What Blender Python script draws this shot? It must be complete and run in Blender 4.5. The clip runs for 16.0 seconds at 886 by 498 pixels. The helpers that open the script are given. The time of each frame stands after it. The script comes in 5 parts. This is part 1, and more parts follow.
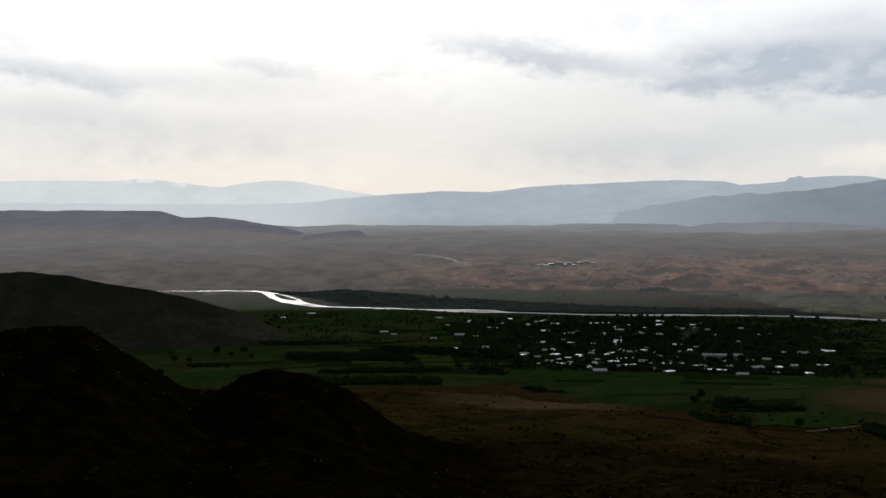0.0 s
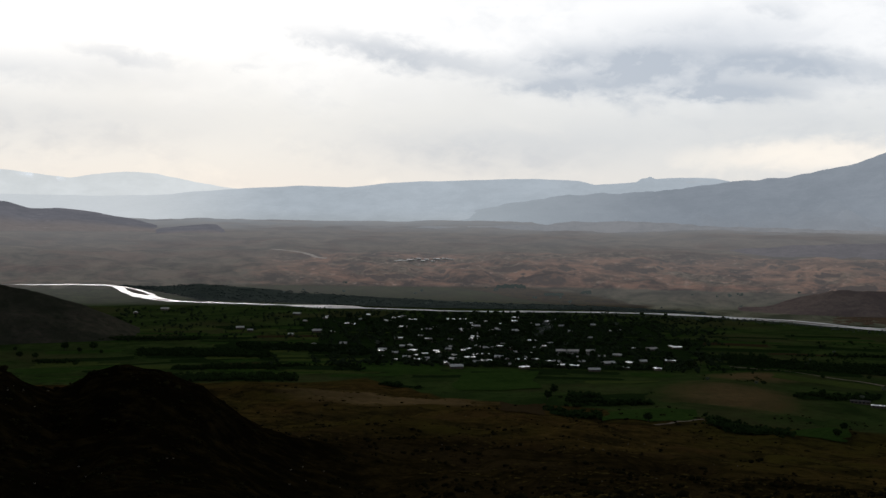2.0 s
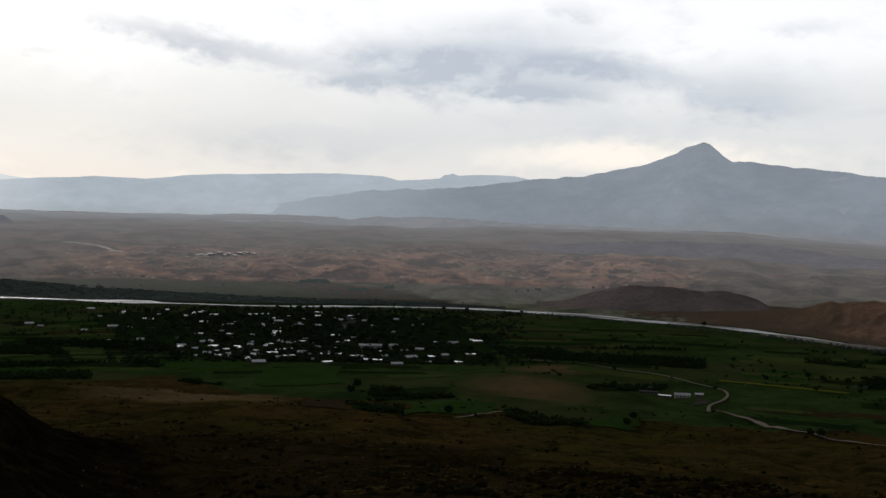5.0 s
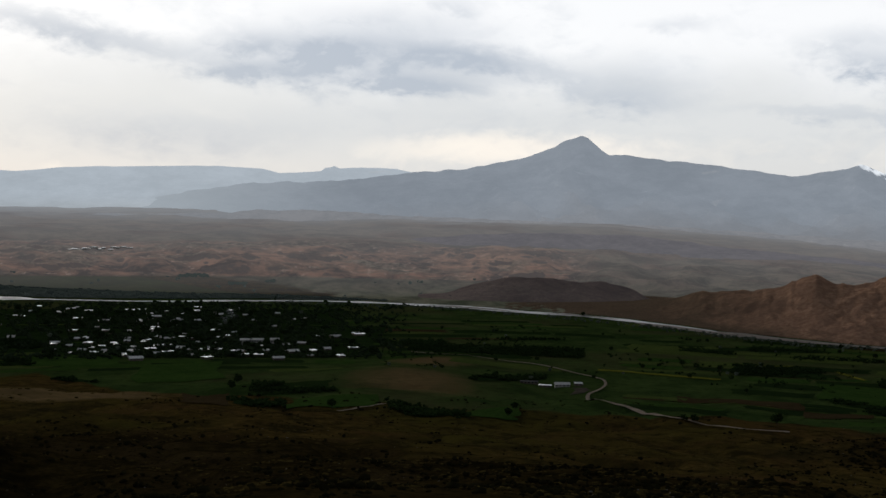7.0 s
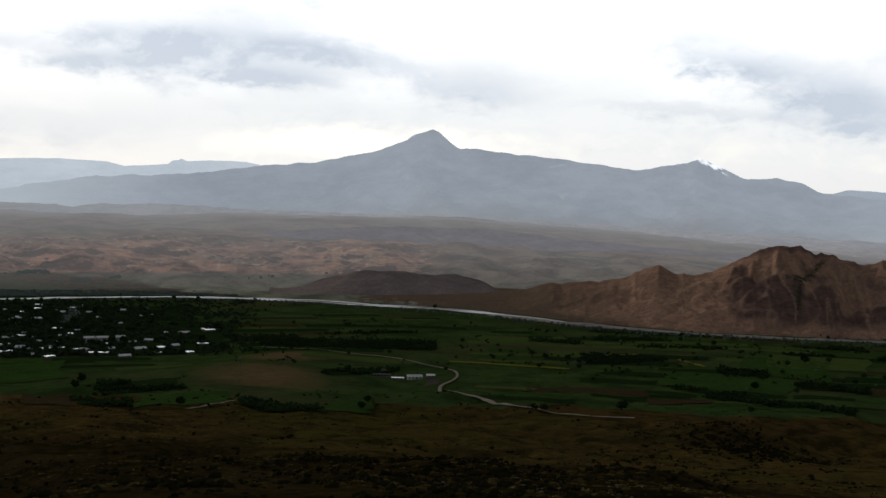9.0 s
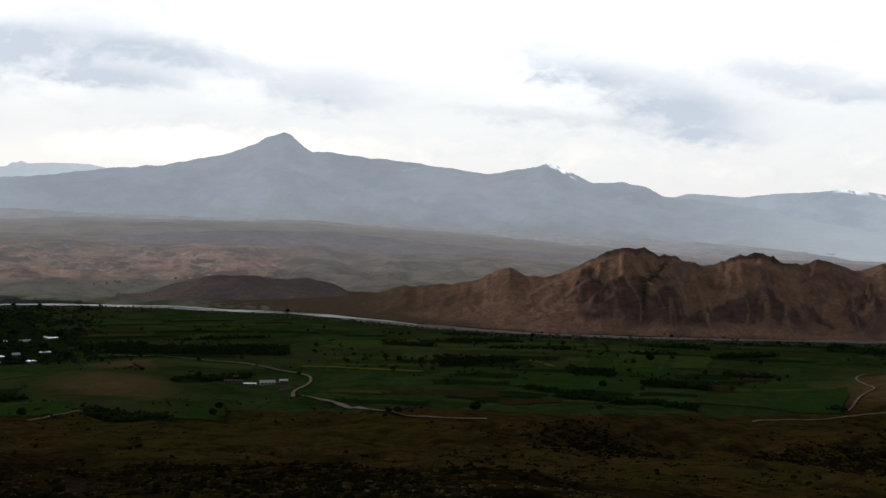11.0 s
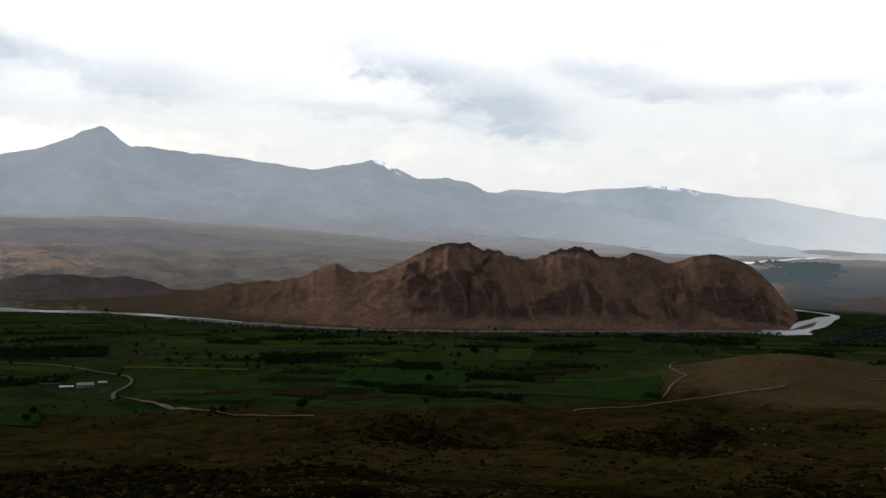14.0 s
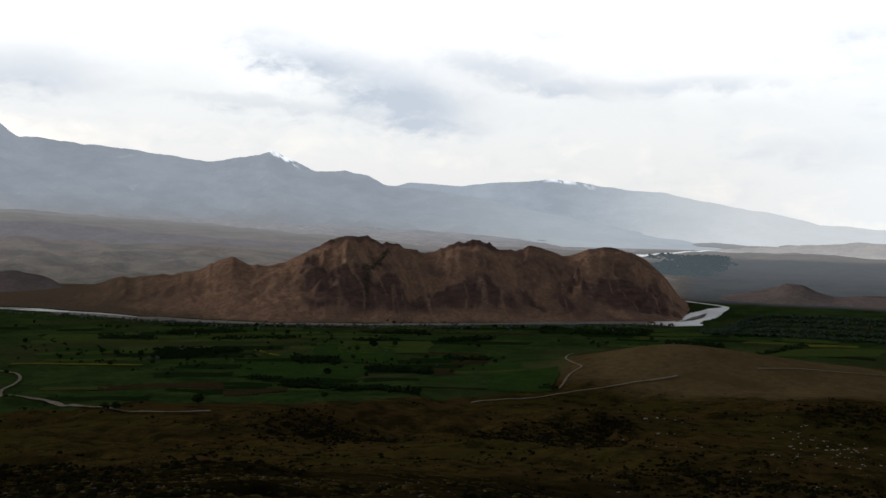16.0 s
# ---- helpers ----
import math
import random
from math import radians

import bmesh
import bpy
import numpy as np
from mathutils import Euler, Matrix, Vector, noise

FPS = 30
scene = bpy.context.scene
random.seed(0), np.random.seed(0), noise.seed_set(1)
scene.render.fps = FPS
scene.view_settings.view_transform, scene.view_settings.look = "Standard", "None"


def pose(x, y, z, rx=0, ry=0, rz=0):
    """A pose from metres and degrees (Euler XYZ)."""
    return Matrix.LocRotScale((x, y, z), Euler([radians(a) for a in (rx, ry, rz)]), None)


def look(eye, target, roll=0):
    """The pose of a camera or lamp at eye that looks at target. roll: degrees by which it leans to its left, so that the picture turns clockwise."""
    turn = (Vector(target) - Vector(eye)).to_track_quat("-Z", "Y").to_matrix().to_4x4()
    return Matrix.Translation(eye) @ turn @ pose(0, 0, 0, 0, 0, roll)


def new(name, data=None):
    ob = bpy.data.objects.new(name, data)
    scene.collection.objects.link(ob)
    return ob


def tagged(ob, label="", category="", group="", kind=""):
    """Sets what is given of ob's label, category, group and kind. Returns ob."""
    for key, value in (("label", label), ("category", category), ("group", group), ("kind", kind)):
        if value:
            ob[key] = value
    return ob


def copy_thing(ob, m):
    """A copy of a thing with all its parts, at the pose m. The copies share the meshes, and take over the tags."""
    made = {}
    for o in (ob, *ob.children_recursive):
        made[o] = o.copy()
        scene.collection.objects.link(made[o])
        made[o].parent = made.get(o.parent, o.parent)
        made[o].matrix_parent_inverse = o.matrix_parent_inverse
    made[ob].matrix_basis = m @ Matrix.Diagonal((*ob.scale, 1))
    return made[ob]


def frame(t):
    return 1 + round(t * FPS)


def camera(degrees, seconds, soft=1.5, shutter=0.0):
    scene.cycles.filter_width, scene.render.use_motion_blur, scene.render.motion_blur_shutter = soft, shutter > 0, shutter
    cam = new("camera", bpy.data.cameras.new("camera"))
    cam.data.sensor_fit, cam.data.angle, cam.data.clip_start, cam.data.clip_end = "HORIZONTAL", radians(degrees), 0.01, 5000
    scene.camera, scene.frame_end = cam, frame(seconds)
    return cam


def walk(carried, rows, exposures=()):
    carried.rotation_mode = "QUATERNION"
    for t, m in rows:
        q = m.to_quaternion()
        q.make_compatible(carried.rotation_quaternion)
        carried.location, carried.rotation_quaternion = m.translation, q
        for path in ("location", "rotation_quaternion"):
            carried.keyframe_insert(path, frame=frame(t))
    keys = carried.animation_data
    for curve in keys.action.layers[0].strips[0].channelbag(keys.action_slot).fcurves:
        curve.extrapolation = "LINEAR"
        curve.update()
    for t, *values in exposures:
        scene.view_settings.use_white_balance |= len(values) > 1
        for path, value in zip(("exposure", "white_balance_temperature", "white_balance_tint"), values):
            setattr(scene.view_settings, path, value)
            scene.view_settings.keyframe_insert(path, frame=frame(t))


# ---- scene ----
cam = camera(42.4, 16.0, soft=1.5)
EYE = 190.0
# seconds, turn to the right, tilt, lean
ROWS = [
    (0.0, 0.00, -1.80, 0.35), (0.5, 1.52, -1.89, 0.16), (1.0, 3.32, -1.94, -0.05), (1.5, 5.20, -1.97, -0.27),
    (2.0, 7.05, -2.00, -0.54), (2.5, 8.89, -1.99, -0.75), (3.0, 10.70, -1.99, -1.02), (3.5, 12.42, -1.98, -1.21),
    (4.0, 14.04, -2.01, -1.29), (6.5, 21.04, -2.28, -1.25), (7.0, 22.76, -2.34, -1.23), (7.5, 24.63, -2.40, -1.19),
    (8.0, 26.51, -2.47, -1.10), (8.5, 28.35, -2.52, -1.13), (9.0, 30.19, -2.52, -1.16), (9.5, 32.04, -2.45, -1.19),
    (12.0, 40.85, -2.14, -1.08), (12.5, 42.30, -2.15, -1.08), (13.0, 43.67, -2.16, -1.01), (13.5, 44.99, -2.20, -1.03),
    (14.0, 46.27, -2.26, -1.00), (14.5, 47.54, -2.33, -1.01), (15.0, 48.81, -2.40, -1.09), (15.5, 50.08, -2.45, -1.17),
    (16.0, 51.35, -2.51, -1.18),
]
ARM = 0.45  # the camera is held at arm's length and swings round the body
walk(cam, [(t, pose(ARM * math.sin(radians(a)), ARM * math.cos(radians(a)) - ARM, EYE, 90 + p, r, -a)) for t, a, p, r in ROWS],
     [(0.0, -0.08), (4.0, -0.06), (6.5, -0.02), (7.4, -0.12), (8.5, -0.12), (8.9, 0.22), (12.5, 0.24), (16.0, 0.2)])

# ---- light ----
SUN_AZ, SUN_EL = -8.0, 21.0
world = bpy.data.worlds.new("sky")
scene.world = world
world.use_nodes = True
wt = world.node_tree
wt.nodes.clear()


def wnode(kind, **inputs):
    n = wt.nodes.new(kind)
    for k, v in inputs.items():
        n.inputs[int(k[1:])].default_value = v
    return n


def wmath(op, a, b=None, c=None, clamp=False):
    n = wt.nodes.new("ShaderNodeMath")
    n.operation, n.use_clamp = op, clamp
    for i, v in enumerate((a, b, c)):
        if v is None:
            continue
        if isinstance(v, (int, float)):
            n.inputs[i].default_value = v
        else:
            wt.links.new(v, n.inputs[i])
    return n.outputs[0]


def wstep(v, lo, hi, to0=0.0, to1=1.0):
    n = wt.nodes.new("ShaderNodeMapRange")
    n.interpolation_type = "SMOOTHSTEP"
    wt.links.new(v, n.inputs[0])
    for i, x in zip((1, 2, 3, 4), (lo, hi, to0, to1)):
        n.inputs[i].default_value = x
    return n.outputs[0]


def wmix(f, a, b):
    n = wt.nodes.new("ShaderNodeMix")
    n.data_type = "RGBA"
    wt.links.new(f, n.inputs[0])
    for i, v in ((6, a), (7, b)):
        if isinstance(v, tuple):
            n.inputs[i].default_value = (*v, 1)
        else:
            wt.links.new(v, n.inputs[i])
    return n.outputs[2]


def wnoise(vec, scale, detail, rough=0.55, warp=0.0):
    n = wt.nodes.new("ShaderNodeTexNoise")
    wt.links.new(vec, n.inputs["Vector"])
    n.inputs["Scale"].default_value, n.inputs["Detail"].default_value = scale, detail
    n.inputs["Roughness"].default_value, n.inputs["Distortion"].default_value = rough, warp
    return n.outputs[0]


tc = wt.nodes.new("ShaderNodeTexCoord")
sep = wt.nodes.new("ShaderNodeSeparateXYZ")
wt.links.new(tc.outputs["Generated"], sep.inputs[0])
dx, dy, dz = sep.outputs
az = wmath("MULTIPLY", wmath("ARCTAN2", dx, dy), 57.2958)
el = wmath("MULTIPLY", wmath("ARCSINE", dz), 57.2958)
flat = wt.nodes.new("ShaderNodeCombineXYZ")
wt.links.new(wmath("MULTIPLY", az, 0.16), flat.inputs[0])
wt.links.new(wmath("MULTIPLY", el, 0.30), flat.inputs[1])
broad = wnoise(flat.outputs[0], 0.8, 4, 0.5, 0.4)
fine = wnoise(flat.outputs[0], 1.8, 5, 0.55, 0.5)
puffs = wnoise(flat.outputs[0], 4.5, 5, 0.6, 0.3)
edge = wmath("ADD", wmath("MULTIPLY", fine, 0.55), wmath("MULTIPLY", puffs, 0.45))
at = wt.nodes.new("ShaderNodeCombineXYZ")
wt.links.new(wmath("ADD", az, wmath("MULTIPLY", wmath("SUBTRACT", puffs, 0.5), 3.6)), at.inputs[0])
wt.links.new(wmath("ADD", el, wmath("MULTIPLY", wmath("SUBTRACT", edge, 0.5), 2.1)), at.inputs[1])
# grey cloud banks: bearing, height, half width, half depth, slope, weight
BANKS = [
    (5.0, 7.58, 4.8, 0.68, -0.17, 0.75), (18.0, 6.6, 6.8, 1.15, -0.02, 0.85), (19.5, 8.1, 5.2, 1.2, 0, 0.5), (25.2, 6.9, 3.2, 0.7, -0.12, 0.6),
    (12.6, 7.67, 2.0, 0.73, 0, 0.25), (12.9, 6.1, 2.5, 0.42, 0, 0.45), (21.7, 5.75, 3.4, 0.37, 0, 0.45), (31.6, 6.02, 3.4, 1.27, 0, 0.28),
    (23.2, 9.7, 1.4, 0.39, -0.1, 0.25), (34.2, 8.83, 1.7, 0.39, 0, 0.28), (8.8, 3.12, 7.3, 1.18, 0, 0.26), (21.7, 4.03, 7.3, 0.96, 0, 0.2),
    (-19.8, 6.79, 3.4, 0.56, -0.1, 0.55), (-12.6, 6.32, 5.9, 0.73, 0, 0.32), (-8.7, 7.19, 2.1, 0.37, -0.12, 0.45), (-2.6, 6.9, 0.8, 0.23, 0, 0.25),
    (-18.1, 4.73, 3.1, 0.73, 0, 0.3), (-12.1, 3.81, 7.3, 1.13, 0, 0.36), (9.7, 2.88, 6.2, 0.96, 0, 0.25), (32.4, 5.61, 3.1, 0.85, -0.1, 0.2),
    (42.3, 7.9, 2.3, 0.68, 0, 0.32), (43.5, 6.66, 2.6, 0.5, -0.12, 0.4), (48.0, 5.82, 4.8, 1.1, -0.25, 0.6), (48.9, 4.44, 2.8, 1.0, -0.1, 0.55),
    (51.4, 3.58, 2.1, 0.42, -0.1, 0.45), (54.4, 6.43, 3.9, 0.79, -0.2, 0.5), (56.9, 5.41, 1.5, 0.34, 0, 0.4), (42.1, 4.4, 4.2, 0.34, -0.07, 0.45),
    (56.3, 8.24, 1.2, 0.31, -0.1, 0.28), (64.3, 5.9, 3.2, 0.37, 0.03, 0.35), (60.2, 5.54, 1.8, 0.39, 0, 0.25), (32.0, 4.93, 3.0, 0.62, -0.1, 0.3),
    (69.5, 2.58, 3.4, 0.79, 0, 0.22), (71.6, 8.2, 1.7, 0.39, 0, 0.2),
]
grey = None
for a0, e0, wa, we, slope, weight in BANKS:
    m = wt.nodes.new("ShaderNodeMapping")
    m.vector_type = "TEXTURE"
    wt.links.new(at.outputs[0], m.inputs[0])
    m.inputs[1].default_value, m.inputs[2].default_value, m.inputs[3].default_value = (a0, e0, 0), (0, 0, math.atan(slope)), (wa, we, 1)
    n = wt.nodes.new("ShaderNodeVectorMath")
    n.operation = "LENGTH"
    wt.links.new(m.outputs[0], n.inputs[0])
    b = wstep(n.outputs["Value"], 1.75, 0.15, 0.0, weight * 1.15)
    grey = b if grey is None else wmath("ADD", grey, b)
grey = wmath("MULTIPLY", wmath("MINIMUM", grey, 1.15), wstep(edge, 0.28, 0.66, 0.62, 1.05))
streak = wmath("MULTIPLY", wstep(edge, 0.44, 0.66), wmath("MULTIPLY", wstep(broad, 0.38, 0.62), 0.22))
grey = wmath("ADD", grey, streak, clamp=True)
low = wmix(wstep(el, 0.0, 4.5), (0.715, 0.72, 0.725), (0.75, 0.765, 0.78))
lit = wmix(wstep(wmath("ADD", el, wmath("MULTIPLY", wmath("SUBTRACT", broad, 0.5), 4.5)), 4.0, 8.6), low, (0.985, 0.992, 1.01))
veil = wmix(wstep(az, 62.0, 78.0, 0.0, 0.7), lit, (0.80, 0.845, 0.89))
cream = wmath("MULTIPLY", wstep(fine, 0.50, 0.68), wstep(el, 5.0, 2.2))
veil = wmix(wmath("MULTIPLY", cream, 0.35), veil, (0.96, 0.915, 0.85))
# the bright gap along the skyline beside the summit
m = wt.nodes.new("ShaderNodeMapping")
m.vector_type = "TEXTURE"
wt.links.new(at.outputs[0], m.inputs[0])
m.inputs[1].default_value, m.inputs[3].default_value = (26.5, 2.7, 0), (6.5, 0.75, 1)
n = wt.nodes.new("ShaderNodeVectorMath")
n.operation = "LENGTH"
wt.links.new(m.outputs[0], n.inputs[0])
veil = wmix(wstep(n.outputs["Value"], 1.5, 0.4, 0.0, 0.85), veil, (1.02, 0.95, 0.87))
cloudy = wmix(grey, veil, (0.475, 0.53, 0.615))
# heavy cloud overhead, thinner cloud behind
round_back = wstep(wmath("ABSOLUTE", wmath("SUBTRACT", az, 25.0)), 70.0, 120.0)
rear = wmix(wstep(el, 20.0, 50.0), (0.164, 0.177, 0.194), (0.081, 0.09, 0.103))
dome = wmix(wstep(el, 13.0, 27.0), cloudy, wmix(broad, (0.030, 0.034, 0.042), (0.052, 0.058, 0.069)))
dome = wmix(round_back, dome, rear)
sky = wt.nodes.new("ShaderNodeTexSky")
sky.sky_type, sky.sun_disc = "NISHITA", False
sky.sun_elevation, sky.sun_rotation = radians(SUN_EL), radians(SUN_AZ)
add = wt.nodes.new("ShaderNodeMix")
add.data_type, add.blend_type, add.clamp_factor = "RGBA", "ADD", True
add.inputs[0].default_value = 0.006
wt.links.new(dome, add.inputs[6])
wt.links.new(sky.outputs[0], add.inputs[7])
bg = wt.nodes.new("ShaderNodeBackground")
wt.links.new(add.outputs[2], bg.inputs[0])
bg.inputs[1].default_value = 1.0
wo = wt.nodes.new("ShaderNodeOutputWorld")
wt.links.new(bg.outputs[0], wo.inputs[0])

sun_data = bpy.data.lights.new("sun", "SUN")
sun_data.energy, sun_data.angle, sun_data.color = 0.55, radians(11), (1.0, 0.965, 0.92)
sun = new("sun", sun_data)
sa, se = radians(SUN_AZ), radians(SUN_EL)
sun.matrix_world = look((2000 * math.sin(sa) * math.cos(se), 2000 * math.cos(sa) * math.cos(se), 2000 * math.sin(se)), (0, 0, 0))


# ---- materials ----
class Nodes:
    """A small helper round one material's node tree."""

    def __init__(self, name, rough=0.9, metal=0.0, spec=0.2):
        self.mat = bpy.data.materials.new(name)
        self.mat.use_nodes = True
        self.t = self.mat.node_tree
        self.bsdf = self.t.nodes["Principled BSDF"]
        self.bsdf.inputs["Roughness"].default_value = rough
        self.bsdf.inputs["Metallic"].default_value = metal
        self.bsdf.inputs["Specular IOR Level"].default_value = spec
        self.pos = self.t.nodes.new("ShaderNodeNewGeometry").outputs["Position"]

    def link(self, a, b):
        self.t.links.new(a, b)

    def put(self, sock, v):
        if isinstance(v, tuple):
            sock.default_value = (*v, 1) if len(v) == 3 else v
        elif isinstance(v, (int, float)):
            sock.default_value = v
        else:
            self.link(v, sock)

    def noise(self, size, detail=5, rough=0.55, stretch=(1, 1, 1), warp=0.0, at=None):
        m = self.t.nodes.new("ShaderNodeMapping")
        self.link(at or self.pos, m.inputs[0])
        m.inputs["Scale"].default_value = [s / size for s in stretch]
        n = self.t.nodes.new("ShaderNodeTexNoise")
        self.link(m.outputs[0], n.inputs["Vector"])
        n.inputs["Scale"].default_value, n.inputs["Detail"].default_value = 1.0, detail
        n.inputs["Roughness"].default_value, n.inputs["Distortion"].default_value = rough, warp
        return n.outputs[0]

    def step(self, v, lo, hi, a=0.0, b=1.0):
        n = self.t.nodes.new("ShaderNodeMapRange")
        self.link(v, n.inputs[0])
        for i, x in zip((1, 2, 3, 4), (lo, hi, a, b)):
            n.inputs[i].default_value = x
        return n.outputs[0]

    def math(self, op, a, b):
        n = self.t.nodes.new("ShaderNodeMath")
        n.operation = op
        self.put(n.inputs[0], a)
        self.put(n.inputs[1], b)
        return n.outputs[0]

    def mix(self, f, a, b):
        n = self.t.nodes.new("ShaderNodeMix")
        n.data_type = "RGBA"
        self.put(n.inputs[0], f)
        self.put(n.inputs[6], a)
        self.put(n.inputs[7], b)
        return n.outputs[2]

    def attr(self, name):
        n = self.t.nodes.new("ShaderNodeAttribute")
        n.attribute_name = name
        return n.outputs["Fac"]

    def random(self):
        return self.t.nodes.new("ShaderNodeObjectInfo").outputs["Random"]

    def island(self):
        return self.t.nodes.new("ShaderNodeNewGeometry").outputs["Random Per Island"]

    def polar(self):
        """Place by bearing and range round the viewpoint, in metres across and along."""
        sep = self.t.nodes.new("ShaderNodeSeparateXYZ")
        self.link(self.pos, sep.inputs[0])
        out = self.t.nodes.new("ShaderNodeCombineXYZ")
        self.put(out.inputs[0], self.math("MULTIPLY", self.math("ARCTAN2", sep.outputs[0], sep.outputs[1]), 2600.0))
        far = self.math("SQRT", self.math("ADD", self.math("MULTIPLY", sep.outputs[0], sep.outputs[0]), self.math("MULTIPLY", sep.outputs[1], sep.outputs[1])), 0.0)
        self.put(out.inputs[1], self.math("MULTIPLY", far, 0.42))
        return out.outputs[0]

    def color(self, c):
        self.put(self.bsdf.inputs["Base Color"], c)
        return self

    def bump(self, h, strength, dist):
        n = self.t.nodes.new("ShaderNodeBump")
        n.inputs["Strength"].default_value, n.inputs["Distance"].default_value = strength, dist
        self.link(h, n.inputs["Height"])
        self.link(n.outputs[0], self.bsdf.inputs["Normal"])
        return self


def speckled(name, dark, light, size, rough=0.95, bump=0.0, metal=0.0, spec=0.0):
    n = Nodes(name, rough, metal, spec)
    a, b = n.noise(size, 6), n.noise(size * 6, 4)
    f = n.math("ADD", n.math("MULTIPLY", a, 0.55), n.math("MULTIPLY", b, 0.45))
    n.color(n.mix(n.step(f, 0.35, 0.65), dark, light))
    if bump:
        n.bump(a, 0.6, bump)
    return n.mat


def ground_material(name, far=False):
    n = Nodes(name, 0.97, 0, 0.0)
    clod, tuft, patch, wide = n.noise(2.2, 6, 0.65), n.noise(9, 7, 0.65), n.noise(60, 7, 0.62, warp=0.4), n.noise(260, 5)
    dry = n.mix(n.step(tuft, 0.34, 0.66), (0.030, 0.022, 0.007), (0.092, 0.060, 0.017))
    dry = n.mix(n.step(patch, 0.50, 0.66, 0, 0.8), dry, (0.074, 0.040, 0.016))
    dry = n.mix(n.step(n.noise(110, 6, 0.65, warp=0.6), 0.54, 0.66, 0, 0.7), dry, (0.024, 0.021, 0.009))
    dry = n.mix(n.step(wide, 0.46, 0.62, 0, 0.8), dry, (0.052, 0.046, 0.010))
    dry = n.mix(n.step(n.noise(24, 7, 0.7), 0.48, 0.60, 0, 0.85), dry, (0.020, 0.016, 0.006))
    dry = n.mix(n.step(clod, 0.56, 0.72, 0, 0.7), dry, (0.022, 0.020, 0.010))
    turf = n.mix(n.step(patch, 0.35, 0.65), (0.022, 0.041, 0.011), (0.051, 0.078, 0.021))
    turf = n.mix(n.step(tuft, 0.5, 0.7), turf, (0.022, 0.033, 0.011))
    turf = n.mix(n.step(wide, 0.50, 0.62, 0, 0.45), turf, (0.070, 0.058, 0.028))
    round_about = n.polar()
    streak, blot = n.noise(85, 7, 0.62, (1, 1.5, 1), 0.5, round_about), n.noise(230, 6, 0.6, (1, 2.2, 1), 0.8, round_about)
    crumb = n.noise(20, 6, 0.65, (1, 1, 1), 0.3, round_about)
    steppe = n.mix(n.step(streak, 0.38, 0.60), (0.055, 0.050, 0.036), (0.25, 0.205, 0.150))
    steppe = n.mix(n.step(blot, 0.47, 0.60), steppe, n.mix(n.step(streak, 0.40, 0.62), (0.12, 0.080, 0.062), (0.33, 0.225, 0.17)))
    near = n.mix(n.step(streak, 0.40, 0.60), (0.115, 0.125, 0.082), (0.26, 0.25, 0.175))
    steppe = n.mix(n.step(n.attr("air"), 0.20, 0.42), near, steppe)
    steppe = n.mix(n.step(crumb, 0.55, 0.72, 0, 0.6), steppe, (0.075, 0.062, 0.050))
    red = n.mix(n.step(streak, 0.40, 0.60), (0.060, 0.030, 0.026), (0.56, 0.285, 0.185))
    red = n.mix(n.step(blot, 0.48, 0.62), red, n.mix(n.step(crumb, 0.4, 0.6), (0.09, 0.075, 0.058), (0.40, 0.31, 0.225)))
    red = n.mix(n.step(crumb, 0.58, 0.68, 0, 0.8), red, (0.85, 0.56, 0.42))
    # sunlight on a patch of clay, painted as brighter orange
    red = n.mix(n.math("MULTIPLY", n.attr("sunlit_clay"), n.step(crumb, 0.38, 0.60)), red, (0.85, 0.47, 0.30))
    red = n.mix(n.step(n.math("ADD", n.attr("bluff"), n.math("MULTIPLY", n.math("SUBTRACT", crumb, 0.5), 1.2)), 0.35, 0.6), red, n.mix(n.step(crumb, 0.35, 0.65), (0.085, 0.054, 0.050), (0.16, 0.092, 0.074)))
    dark = n.mix(n.step(streak, 0.35, 0.65), (0.050, 0.056, 0.058), (0.095, 0.092, 0.090))
    ragged = n.math("MULTIPLY", n.math("SUBTRACT", patch, 0.5), 0.7)

    def mask(name):
        return n.step(n.math("ADD", n.attr(name), ragged), 0.35, 0.65)

    c = n.mix(mask("turf"), dry, turf)
    straw = n.mix(n.step(tuft, 0.3, 0.7), (0.105, 0.074, 0.034), (0.190, 0.128, 0.058))
    straw = n.mix(n.step(patch, 0.45, 0.65, 0, 0.6), straw, (0.088, 0.062, 0.026))
    # shade over the near slopes and knolls, painted into the ground colour
    near_shade = n.mix(n.step(tuft, 0.36, 0.64), (0.009, 0.0075, 0.003), (0.036, 0.025, 0.008))
    near_shade = n.mix(n.step(patch, 0.52, 0.66), near_shade, (0.036, 0.025, 0.010))
    near_shade = n.mix(n.step(clod, 0.52, 0.66, 0, 0.8), near_shade, (0.008, 0.008, 0.004))
    c = n.mix(mask("near_shade"), c, near_shade)
    c = n.mix(n.math("MULTIPLY", n.attr("knoll_shade"), n.step(tuft, 0.66, 0.46, 0.55, 1.0)), c, (0.0048, 0.0040, 0.002))
    c = n.mix(mask("straw"), c, straw)
    c = n.mix(mask("steppe"), c, steppe)
    c = n.mix(mask("red"), c, red)
    c = n.mix(mask("dark"), c, dark)
    if far:  # little of the surface shows: base colour darkened under the painted haze
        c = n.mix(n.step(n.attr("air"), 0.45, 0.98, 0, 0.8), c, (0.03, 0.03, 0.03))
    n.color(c)
